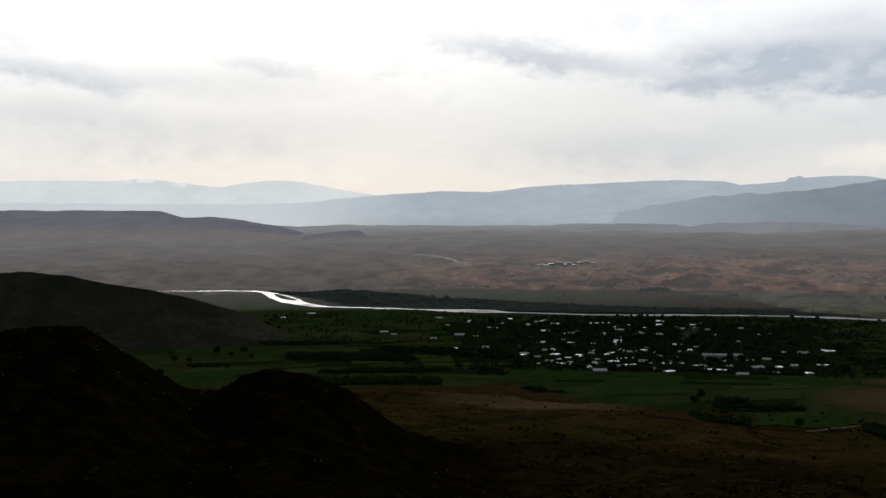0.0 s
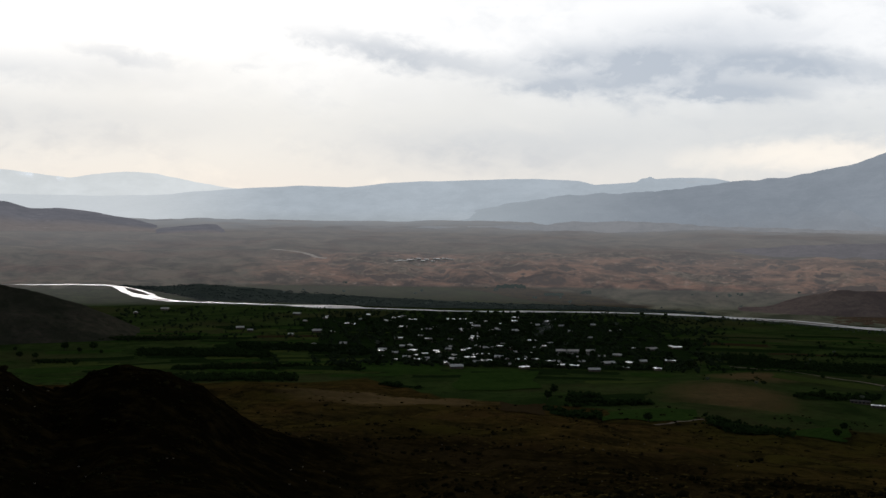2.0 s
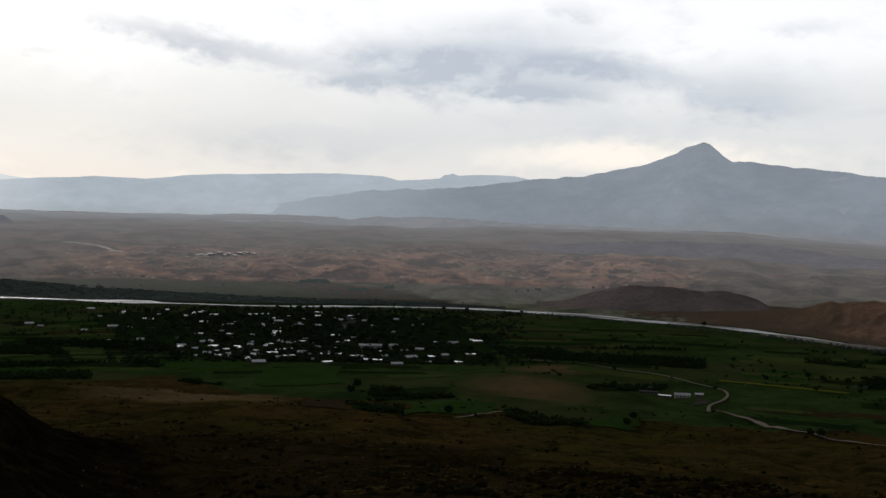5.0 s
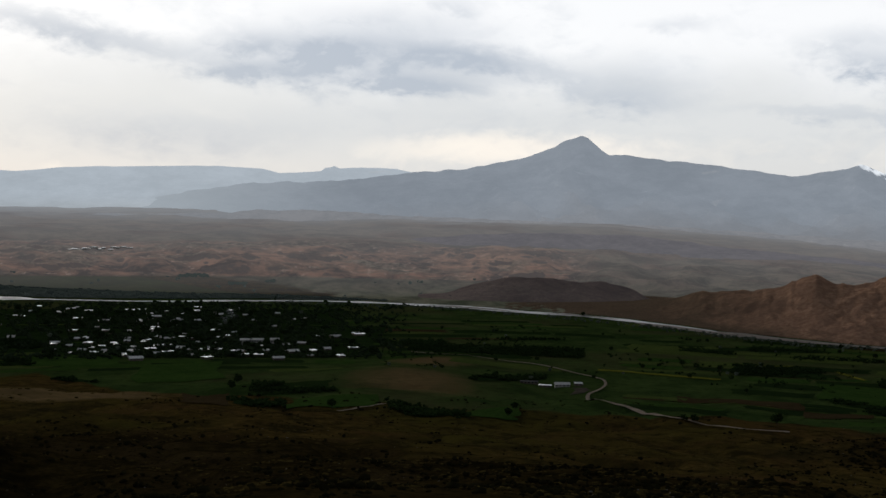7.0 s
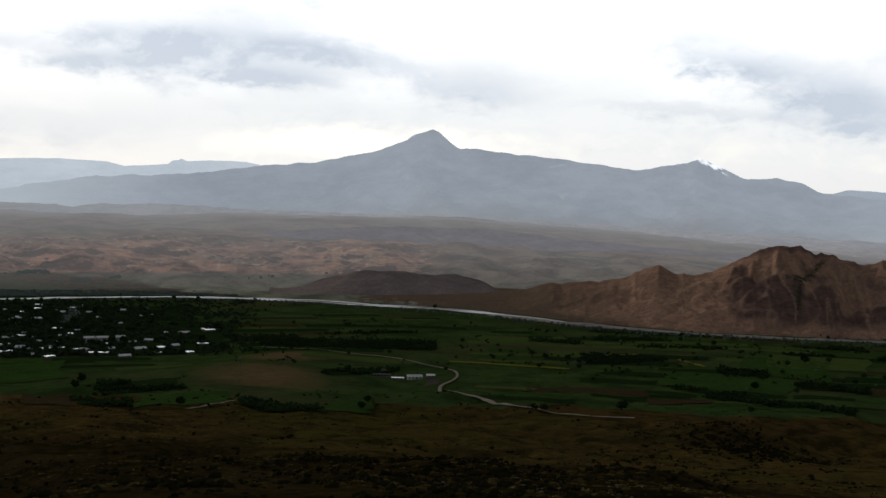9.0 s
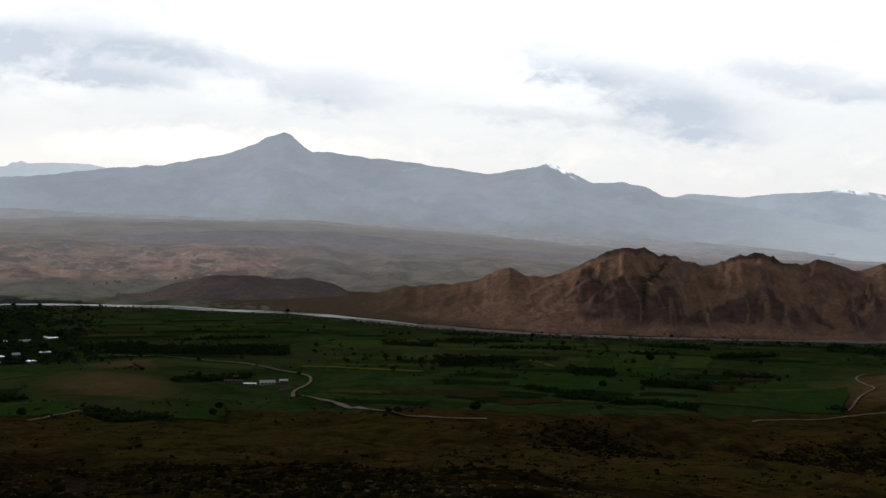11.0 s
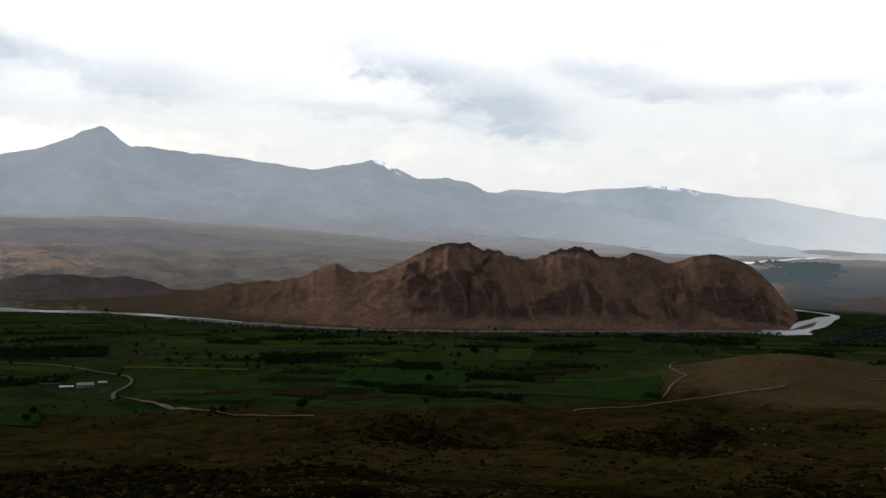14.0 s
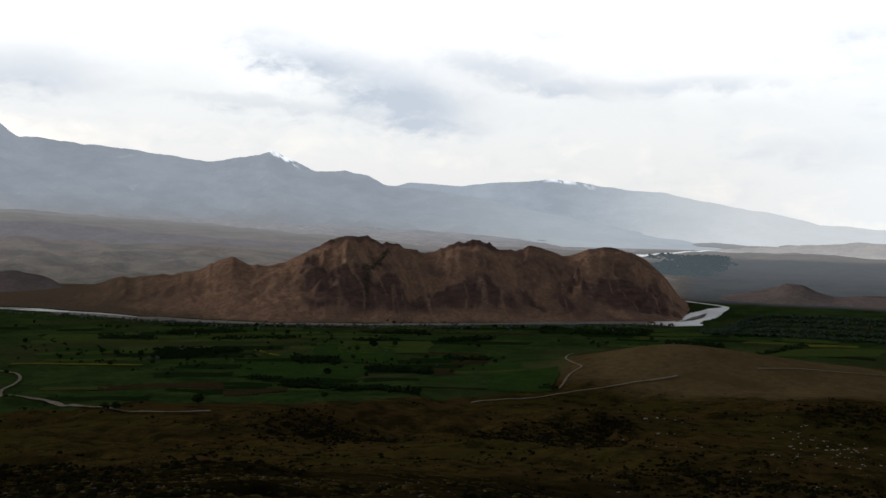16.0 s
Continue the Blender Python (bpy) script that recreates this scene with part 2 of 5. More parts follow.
    if far:  # the far plain is backdrop: haze painted as emission, growing with range
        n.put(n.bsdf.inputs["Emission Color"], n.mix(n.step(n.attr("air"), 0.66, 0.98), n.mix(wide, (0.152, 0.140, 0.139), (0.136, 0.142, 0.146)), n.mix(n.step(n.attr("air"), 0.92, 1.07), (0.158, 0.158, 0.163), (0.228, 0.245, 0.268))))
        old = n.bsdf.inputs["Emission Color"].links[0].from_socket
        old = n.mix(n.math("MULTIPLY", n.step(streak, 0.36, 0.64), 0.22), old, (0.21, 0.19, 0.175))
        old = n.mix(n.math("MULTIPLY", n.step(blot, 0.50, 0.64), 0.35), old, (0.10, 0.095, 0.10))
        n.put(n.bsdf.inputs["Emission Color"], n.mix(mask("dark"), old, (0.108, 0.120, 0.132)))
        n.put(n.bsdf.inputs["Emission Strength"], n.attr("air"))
    else:
        n.bump(n.math("ADD", clod, n.math("MULTIPLY", tuft, 1.5)), 0.5, 0.8)
    return n.mat


def rock_material(name, low, high, scree, size):
    """Bare rock in layers: crags where the slope is cut, paler scree between."""
    n = Nodes(name, 1.0, 0, 0.0)
    grain, patches = n.noise(size * 0.5, 8, 0.7), n.noise(size * 6, 6, 0.65, (1, 1, 1.5), 0.8)
    layers = n.noise(size * 1.6, 7, 0.7, (0.7, 0.7, 2.4), 1.0)
    runs = n.noise(size * 1.3, 7, 0.65, (1.6, 1.6, 0.14), 0.3)
    crag = n.math("ADD", n.math("MULTIPLY", n.attr("crag"), 1.0), n.math("MULTIPLY", n.math("SUBTRACT", n.math("ADD", n.math("ADD", n.math("MULTIPLY", patches, 0.35), n.math("MULTIPLY", runs, 0.30)), n.math("MULTIPLY", layers, 0.35)), 0.5), 2.4))
    soil = n.mix(n.step(runs, 0.40, 0.62), high, scree)
    soil = n.mix(n.step(patches, 0.40, 0.66, 0, 0.75), soil, tuple(0.5 * p + 0.5 * q for p, q in zip(low, high)))
    rock = n.mix(n.step(layers, 0.38, 0.62), tuple(0.80 * v for v in low), tuple(0.42 * p + 0.58 * q for p, q in zip(high, low)))
    c = n.mix(n.step(crag, 0.26, 0.60), soil, rock)
    c = n.mix(n.math("MULTIPLY", n.attr("chute"), n.step(grain, 0.36, 0.58, 0, 0.9)), c, scree)
    c = n.mix(n.step(grain, 0.52, 0.72, 0, 0.5), c, low)
    # duller, darker brown wherever this mask is set
    grass = n.math("ADD", n.attr("grass"), n.math("MULTIPLY", n.math("SUBTRACT", patches, 0.5), 0.8))
    c = n.mix(n.step(grass, 0.1, 0.9, 0, 0.85), c, n.mix(n.step(grain, 0.4, 0.6), (0.085, 0.068, 0.046), (0.135, 0.102, 0.068)))
    n.color(c).bump(n.math("ADD", n.math("MULTIPLY", grain, 1.0), n.math("MULTIPLY", layers, 1.4)), 0.8, size * 0.2)
    return n.mat


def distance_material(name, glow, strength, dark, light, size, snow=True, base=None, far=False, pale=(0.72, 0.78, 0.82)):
    """Far mountains and other backdrop; the haze before them is painted as emission."""
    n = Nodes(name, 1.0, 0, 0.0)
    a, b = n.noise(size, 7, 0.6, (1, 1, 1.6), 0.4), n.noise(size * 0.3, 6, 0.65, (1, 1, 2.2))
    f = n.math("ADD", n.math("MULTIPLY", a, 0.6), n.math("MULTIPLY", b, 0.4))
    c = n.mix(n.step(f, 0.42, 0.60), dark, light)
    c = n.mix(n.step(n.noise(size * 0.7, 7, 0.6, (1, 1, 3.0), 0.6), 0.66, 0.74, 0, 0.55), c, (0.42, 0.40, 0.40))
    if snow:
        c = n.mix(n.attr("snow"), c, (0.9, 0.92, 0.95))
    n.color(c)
    # painted haze thickens at the foot and where veil is set
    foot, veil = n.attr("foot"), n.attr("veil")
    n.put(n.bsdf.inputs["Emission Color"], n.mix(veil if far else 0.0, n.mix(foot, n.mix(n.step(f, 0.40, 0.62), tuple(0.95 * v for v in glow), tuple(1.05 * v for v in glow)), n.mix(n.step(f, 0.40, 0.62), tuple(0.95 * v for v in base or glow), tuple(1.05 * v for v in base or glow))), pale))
    # snow and pale patches are lightened in the emission as well
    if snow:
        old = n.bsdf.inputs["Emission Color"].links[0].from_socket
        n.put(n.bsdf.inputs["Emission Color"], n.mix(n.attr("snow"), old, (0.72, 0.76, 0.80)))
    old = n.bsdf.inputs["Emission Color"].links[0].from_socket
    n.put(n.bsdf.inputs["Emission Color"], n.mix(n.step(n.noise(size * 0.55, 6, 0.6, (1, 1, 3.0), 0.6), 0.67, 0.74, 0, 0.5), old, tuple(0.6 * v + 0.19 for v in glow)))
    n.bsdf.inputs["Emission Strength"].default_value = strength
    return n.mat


def leaf_material(name, dark, light):
    n = Nodes(name, 0.9, 0, 0.0)
    f = n.math("ADD", n.math("MULTIPLY", n.random(), 0.5), n.math("MULTIPLY", n.island(), 0.5))
    n.color(n.mix(f, dark, light))
    return n.mat


def water_material():
    n = Nodes("river_water", 0.41, 0, 0.4)
    ripple, silt_sheen = n.noise(4, 4), n.noise(60, 4, 0.5, (0.4, 1, 1))
    # bright sky mirrored by ripples is painted into the pale, silty base colour
    n.color(n.mix(n.step(silt_sheen, 0.4, 0.6), (0.47, 0.46, 0.44), (0.62, 0.61, 0.58))).bump(ripple, 0.15, 0.2)
    return n.mat


def roof_material(name, a, b, metal, rough):
    n = Nodes(name, rough, metal, 0.5)
    wear = n.noise(2.5, 5, 0.6)
    base = n.mix(n.random(), a, b)
    n.color(n.mix(n.step(wear, 0.55, 0.75, 0, 0.5), base, tuple(0.45 * v for v in a)))
    return n.mat


M_GROUND = ground_material("dry_ground")
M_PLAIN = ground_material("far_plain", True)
M_HILL = rock_material("red_brown_rock", (0.160, 0.100, 0.086), (0.335, 0.190, 0.119), (0.52, 0.308, 0.196), 10)
M_LEFT = rock_material("dark_slope", (0.020, 0.029, 0.018), (0.056, 0.056, 0.038), (0.098, 0.082, 0.062), 22)
# greyed and lightened to paint in the haze before the low ridge
M_LOW = rock_material("hazy_slope", (0.150, 0.115, 0.116), (0.270, 0.208, 0.185), (0.35, 0.275, 0.23), 12)
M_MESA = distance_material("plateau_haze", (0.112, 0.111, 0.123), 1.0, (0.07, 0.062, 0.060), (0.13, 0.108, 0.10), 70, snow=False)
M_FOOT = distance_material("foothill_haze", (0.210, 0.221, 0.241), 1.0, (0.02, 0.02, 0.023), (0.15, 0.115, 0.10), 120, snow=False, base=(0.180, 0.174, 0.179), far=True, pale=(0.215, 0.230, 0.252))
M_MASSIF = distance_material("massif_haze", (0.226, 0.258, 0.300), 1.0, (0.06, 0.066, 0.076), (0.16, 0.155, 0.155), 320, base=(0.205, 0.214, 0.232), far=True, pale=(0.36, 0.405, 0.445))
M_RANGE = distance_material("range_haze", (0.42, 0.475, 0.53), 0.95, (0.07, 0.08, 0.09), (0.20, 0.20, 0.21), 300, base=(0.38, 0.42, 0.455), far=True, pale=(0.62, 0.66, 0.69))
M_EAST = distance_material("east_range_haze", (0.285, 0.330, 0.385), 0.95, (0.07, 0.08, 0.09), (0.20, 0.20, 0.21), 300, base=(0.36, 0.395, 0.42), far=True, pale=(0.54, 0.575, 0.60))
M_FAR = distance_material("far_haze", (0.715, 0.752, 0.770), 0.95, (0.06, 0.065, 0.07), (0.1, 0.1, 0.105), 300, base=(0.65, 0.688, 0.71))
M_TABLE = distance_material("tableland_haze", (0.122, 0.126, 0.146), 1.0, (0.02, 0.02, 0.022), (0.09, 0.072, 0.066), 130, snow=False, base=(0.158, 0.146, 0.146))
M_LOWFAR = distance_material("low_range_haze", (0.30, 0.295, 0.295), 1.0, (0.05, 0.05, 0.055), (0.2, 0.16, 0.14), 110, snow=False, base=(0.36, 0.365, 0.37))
M_WATER = water_material()
far_water = Nodes("far_river_haze", 0.3, 0, 0.3).color((0.2, 0.2, 0.19))  # water with the haze before it painted as emission
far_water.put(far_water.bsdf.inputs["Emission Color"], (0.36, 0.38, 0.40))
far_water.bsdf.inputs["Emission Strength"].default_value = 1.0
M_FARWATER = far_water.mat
M_GRAVEL = speckled("river_gravel", (0.18, 0.155, 0.135), (0.36, 0.32, 0.28), 5)
M_TRACK = speckled("pale_dirt_track", (0.17, 0.135, 0.10), (0.33, 0.27, 0.21), 3)
M_PEBBLE = speckled("field_stone", (0.07, 0.06, 0.05), (0.20, 0.175, 0.15), 0.6, bump=0.1)
M_ROCK = speckled("pale_boulder", (0.16, 0.14, 0.12), (0.46, 0.41, 0.36), 0.6, bump=0.1)
M_BARK = speckled("grey_bark", (0.05, 0.04, 0.03), (0.11, 0.09, 0.07), 0.3)
M_LEAF = leaf_material("dark_green_leaves", (0.010, 0.020, 0.007), (0.028, 0.047, 0.014))
# willow grey-green, lightened further for haze over the valley
M_WILLOW = leaf_material("grey_green_leaves", (0.085, 0.105, 0.080), (0.160, 0.180, 0.135))
M_GARDEN = leaf_material("garden_leaves", (0.010, 0.018, 0.009), (0.034, 0.050, 0.024))
# haze over the wood at the bend, painted as paler leaves
M_BENDWOOD = leaf_material("hazy_riverside_leaves", (0.026, 0.042, 0.028), (0.062, 0.084, 0.054))
M_SHRUB = leaf_material("hill_shrubs", (0.062, 0.076, 0.046), (0.110, 0.118, 0.070))
M_SCRUB = leaf_material("dark_scrub", (0.006, 0.006, 0.003), (0.024, 0.021, 0.008))
M_TUSSOCK = leaf_material("dry_tussocks", (0.020, 0.016, 0.005), (0.095, 0.070, 0.022))
# far bank leaves and undergrowth, greyed and paled in place of haze
M_DUSK = leaf_material("hazy_wood_leaves", (0.082, 0.104, 0.094), (0.108, 0.132, 0.116))
M_THICKET = speckled("hazy_undergrowth", (0.070, 0.088, 0.076), (0.108, 0.128, 0.108), 9)
M_TIN = roof_material("tin_roof", (0.72, 0.72, 0.73), (0.95, 0.95, 0.95), 0.85, 0.28)
M_CLAYROOF = roof_material("pale_sheet_roof", (0.62, 0.58, 0.54), (0.86, 0.84, 0.80), 0.0, 0.5)
M_PLASTER = speckled("mud_plaster", (0.11, 0.088, 0.066), (0.20, 0.165, 0.13), 1.5)
M_PANE = Nodes("window_glass", 0.1, 0, 0.5).color((0.02, 0.025, 0.03)).mat
M_DOOR = speckled("weathered_door", (0.07, 0.05, 0.035), (0.14, 0.10, 0.07), 0.4)
CROPS = [
    # dark crop; also laid as painted shade under trees
    speckled("dark_crop_and_shade", (0.011, 0.021, 0.007), (0.020, 0.036, 0.010), 4, bump=0.3),
    speckled("green_crop", (0.022, 0.046, 0.010), (0.040, 0.076, 0.016), 4, bump=0.3),
    speckled("young_crop", (0.044, 0.064, 0.016), (0.074, 0.098, 0.024), 4, bump=0.3),
    speckled("ploughed_soil", (0.032, 0.024, 0.011), (0.056, 0.039, 0.019), 4, bump=0.3),
]
M_YARD = speckled("farm_yard_dirt", (0.045, 0.038, 0.030), (0.095, 0.080, 0.062), 6)
M_YELLOW = speckled("flowering_crop", (0.10, 0.11, 0.015), (0.17, 0.165, 0.022), 4, bump=0.3)
# far road, its haze painted as a faint glow
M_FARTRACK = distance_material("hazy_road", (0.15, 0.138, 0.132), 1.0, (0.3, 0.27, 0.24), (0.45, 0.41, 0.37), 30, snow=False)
# ---- terrain ----
def lattice(ix, iy, seed):
    h = (ix.astype(np.int64) * 374761393 + iy.astype(np.int64) * 668265263 + seed * 974634777) & 0xFFFFFFFF
    h = ((h ^ (h >> 13)) * 1274126177) & 0xFFFFFFFF
    return ((h ^ (h >> 16)) & 0xFFFFFF) / float(0xFFFFFF)


def value(x, y, seed):
    fx, fy = np.floor(x), np.floor(y)
    u, v = x - fx, y - fy
    u, v = u * u * u * (u * (u * 6 - 15) + 10), v * v * v * (v * (v * 6 - 15) + 10)
    a, b = lattice(fx, fy, seed), lattice(fx + 1, fy, seed)
    c, d = lattice(fx, fy + 1, seed), lattice(fx + 1, fy + 1, seed)
    return (a + (b - a) * u) * (1 - v) + (c + (d - c) * u) * v


def fbm(x, y, size, octaves=4, seed=1, ridged=False):
    """About -1 to 1; ridged: 0 to 1 with sharp crests."""
    out, amp, total = 0.0, 1.0, 0.0
    for k in range(octaves):
        n = value(x / size + 17.3 * k, y / size - 9.1 * k, seed + 31 * k) * 2 - 1
        out = out + amp * ((1 - np.abs(n)) if ridged else n)
        total += amp
        amp, size = amp * 0.5, size * 0.5
    return out / total * (1 if ridged else 1.6)


def smooth(v, lo, hi):
    u = np.clip((v - lo) / (hi - lo), 0, 1)
    return u * u * (3 - 2 * u)


def polar(x, y):
    return np.degrees(np.arctan2(x, y)), np.hypot(x, y)


def xy(a, r):
    return r * np.sin(np.radians(a)), r * np.cos(np.radians(a))


def mound(x, y, a, r, across, along, height):
    cx, cy = xy(a, r)
    s, c = np.sin(np.radians(a)), np.cos(np.radians(a))
    u, v = (x - cx) * c - (y - cy) * s, (x - cx) * s + (y - cy) * c
    return height * np.exp(-(u / across) ** 2 - (v / along) ** 2)


R_KEYS = [0, 4, 20, 60, 150, 300, 500, 700, 900, 1050, 1200, 1400, 2350, 2600, 3000, 3500, 4200, 4950]
Z_KEYS = [188.3, 187.6, 182, 167, 145, 112, 79, 52, 30, 17, 8, 2, 0, 26, 62, 101, 138, 165]
# near knolls, spurs and rises: bearing, range, half width, half depth, height
MOUNDS = [
    (62.6, 1290, 95, 95, 17), (67.5, 1270, 190, 120, 20),
    (21.0, 1190, 75, 70, 10), (23.0, 1330, 60, 50, 7), (50.0, 720, 110, 60, 5), (-2.0, 1050, 90, 50, 8),
    (58.8, 940, 55, 55, 9), (58.8, 800, 60, 50, -6), (66.0, 630, 60, 45, 9), (65.0, 440, 70, 70, -8), (71.3, 1070, 50, 45, 6), (71.0, 960, 50, 40, -4),
    (44.4, 860, 40, 36, 6), (36.0, 640, 60, 24, 5), (30.0, 330, 40, 30, 5),
]
# the crest of the near spur and its two knolls: bearing, height
SPUR = [
    (-40, 138), (-26, 142), (-21.3, 144.5), (-19.8, 145.2), (-18.5, 145.7), (-17.5, 146.1), (-16.5, 140.4), (-15.2, 132.3), (-13.8, 125.8), (-12.8, 120.9), (-11.8, 117.8),
    (-10.9, 119.4), (-10.0, 123.3), (-8.9, 126.2), (-8.1, 126.3), (-7.0, 124.0), (-5.8, 119.6), (-4.7, 116.0), (-3.9, 110.5), (-3.0, 104), (-1.9, 97), (0, 90), (3, 83), (8, 76),
]


def ground_height(x, y):
    x, y = np.asarray(x, float), np.asarray(y, float)
    a, r = polar(x, y)
    z = np.interp(r + 190 * smooth(a, 12, 34) * smooth(r, 300, 900) * (1 - smooth(r, 1200, 1800)), R_KEYS, Z_KEYS)
    slope = smooth(r, 30, 250) * (1 - smooth(r, 950, 1300))
    z = z + slope * (7.0 * fbm(x, y, 170, 4, 3) + 1.2 * fbm(x, y, 28, 3, 5))
    z = z + 2.6 * smooth(r, 330, 480) * (1 - smooth(r, 800, 960)) * fbm(x, y, 62, 3, 9)
    z = z - slope * 5.0 * smooth(fbm(x, y, 120, 3, 7, True), 0.75, 0.95)
    z = np.where(r > 2350, z * (1 - 0.68 * smooth(a, 28, 55) * (1 - smooth(a, 90, 110))), z)
    for m in MOUNDS:
        z = z + mound(x, y, *m)
    spur = np.interp(a, *np.transpose(SPUR)) + 1.6 * fbm(x, y, 26, 3, 23) + 0.7 * fbm(x, y, 7, 2, 29)
    lift = np.exp(-((r - 470) / np.where(r < 470, 120, 70)) ** 2) * (1 - smooth(a, 3, 8)) * smooth(a, -60, -40)
    z = z + (spur - z) * lift
    far = smooth(r, 2420, 2800)
    z = z + far * (7.0 * fbm(x, y, 330, 4, 11) + 2.0 * fbm(x, y, 60, 3, 13))
    bad = smooth(r, 2520, 2640) * (1 - smooth(r, 2950, 3250)) * smooth(a, -12, 8) * (1 - smooth(a, 34, 44))
    across, along = np.radians(a) * 2600, r * 0.42
    z = z + bad * (9.0 * smooth(fbm(across, along, 95, 4, 17), -0.25, 0.50) + 6.0 * (fbm(across, along, 34, 4, 18, True) - 0.5))
    z = z + smooth(r, 1250, 1500) * (1 - smooth(r, 2200, 2400)) * 0.8 * fbm(x, y, 150, 3, 19)
    return z


def crest_line(a, keys, soft=0.0):
    """The height along bearings; soft: degrees over which it is rounded."""
    k = np.array(keys, float)
    if soft:
        fine = np.arange(k[0, 0], k[-1, 0], 0.05)
        w = np.exp(-0.5 * (np.arange(-40, 41) * 0.05 / soft) ** 2)
        v = np.convolve(np.pad(np.interp(fine, k[:, 0], k[:, 1]), 40, mode="edge"), w / w.sum(), "valid")
        return np.interp(a, fine, v)
    return np.interp(a, k[:, 0], k[:, 1])


HILL_CREST = [
    (26.5, 0), (30.0, 4), (32.4, 9), (34.4, 27), (36.0, 44), (37.2, 50), (38.3, 53), (39.7, 66), (41.0, 86), (41.8, 73), (42.8, 72), (43.9, 85), (45.1, 105),
    (45.9, 120), (47.0, 126), (47.7, 124), (48.5, 112), (49.6, 105), (50.7, 100), (51.5, 107), (52.6, 118), (53.4, 119), (54.3, 108),
    (55.1, 104), (55.9, 112), (56.7, 103), (57.5, 94), (58.5, 105), (59.6, 112), (60.4, 105), (61.6, 88), (62.4, 62), (63.1, 26), (63.6, 0),
]
HILL_FOOT = [(26, 2035), (30, 1975), (32.4, 1930), (37.2, 1785), (42.9, 1715), (48.5, 1722), (54.1, 1762), (59.4, 1820), (64, 1868)]


def hill_height(x, y):
    """The long bare hill beyond the river, above the valley floor."""
    a, r = polar(np.asarray(x, float), np.asarray(y, float))
    foot = crest_line(a, HILL_FOOT)
    top = foot + 215
    u = (r - foot) / (top - foot)
    sway = 0.55 * fbm(x, y, 170, 3, 41) * np.clip(1 - u, 0, 1)
    crest = crest_line(a + sway, HILL_CREST, 0.14)
    run, fall = a * 33.0, r - foot
    lip = (2.6 * fbm(run, 0.12 * fall, 30, 4, 43) + 11.0 * (fbm(run, 0.12 * fall, 26, 3, 44, True) - 0.6) * (0.35 + 0.65 * smooth(a, 43, 44.5) * (1 - smooth(a, 54, 57)))) * smooth(crest, 10, 50)
    front = np.clip(u, 0, 1)
    shape = 0.80 * front ** 0.82 + 0.20 * smooth(front, 0.45, 0.85)
    bend = 46 * fbm(x, y, 150, 3, 145)
    gully = 0.6 * fbm(run + 0.30 * fall + bend, 0.25 * fall, 105, 4, 247, True) + 0.4 * fbm(run - 0.15 * fall + bend, 0.3 * fall, 42, 4, 253, True)
    cut = front * np.clip(1.02 - front, 0, 1) * 4
    z = (crest + lip) * shape - (crest / 120.0) * (22 + 36 * smooth(a, 42, 46)) * cut * (0.80 - gully)
    tongue = smooth(fbm(run + 0.2 * fall + bend, 0.12 * fall, 48, 3, 61), 0.34, 0.66)
    arch = 0.52 + 0.24 * fbm(run, 0.05 * fall, 55, 3, 58)
    band = smooth(front, 0.10, 0.30) * (1 - smooth(front, arch, arch + 0.12)) + smooth(front, 0.90, 0.97) * smooth(crest, 104, 118) * smooth(fbm(x, y, 50, 2, 73), -0.4, 0.2)
    ledge = smooth(fbm(x, y, 200, 3, 59), -1.4, -0.7) * band * (1 - tongue) * smooth(a, 43.2, 45.6)
    z = z + ledge * (4.2 * np.sin(z / 3.4 + 2.0 * fbm(x, y, 60, 2, 57)) + 11.0 * (fbm(x, y, 30, 3, 63, True) - 0.5)) * smooth(crest, 40, 90)
    z = z + cut * (0.4 + 0.6 * smooth(a, 41, 45)) * (3.0 * fbm(x, y, 15, 4, 67) + 5.0 * (fbm(1.6 * run, 0.5 * fall, 40, 4, 68, True) - 0.6))
    z = z + ledge * 5.0 * (fbm(run, z, 13, 3, 69, True) - 0.55)
    back = np.clip((r - top) / 330, 0, 1)
    z = np.where(u > 1, (crest + lip) * (1 - smooth(back, 0, 1)) * (1 - 0.25 * back * gully), z)
    end = 1 - smooth(a, 63.0, 64.1)
    chute = smooth(fbm(run + 0.22 * fall + 0.5 * bend, 0.07 * fall, 21, 3, 71, True), 0.74, 0.93) * smooth(front, 0.02, 0.12) * (1 - smooth(front, 0.80, 0.95)) * smooth(a, 43, 46)
    return np.where(u < 0, -1.0, z * end - 2 * (1 - end)), gully, u, ledge, chute


RIVER = [
    (-14.2, 2562, 1), (-12.6, 2558, 7), (-10.4, 2552, 12), (-9.1, 2532, 22), (-8.2, 2462, 42), (-7.3, 2388, 42), (-6.2, 2346, 26), (-4.6, 2312, 16),
    (-2.6, 2275, 14), (-0.9, 2238, 22), (0.2, 2215, 62), (2.2, 2190, 66), (3.0, 2172, 24), (4.2, 2158, 14), (7.0, 2122, 14), (9.5, 2118, 22), (14.4, 2135, 22),
    (18.0, 2135, 30), (21.2, 2105, 42), (24.2, 2060, 56), (26.4, 2012, 50), (29.5, 1962, 42), (32.3, 1895, 24), (34.2, 1848, 12), (36.4, 1782, 10),
]
BAR = [(32.6, 1868, 12), (34.2, 1822, 34), (36.4, 1768, 44), (40.6, 1712, 36), (44.5, 1690, 26), (48.5, 1700, 22), (54.1, 1742, 26), (58.0, 1785, 32), (61.8, 1832, 46)]
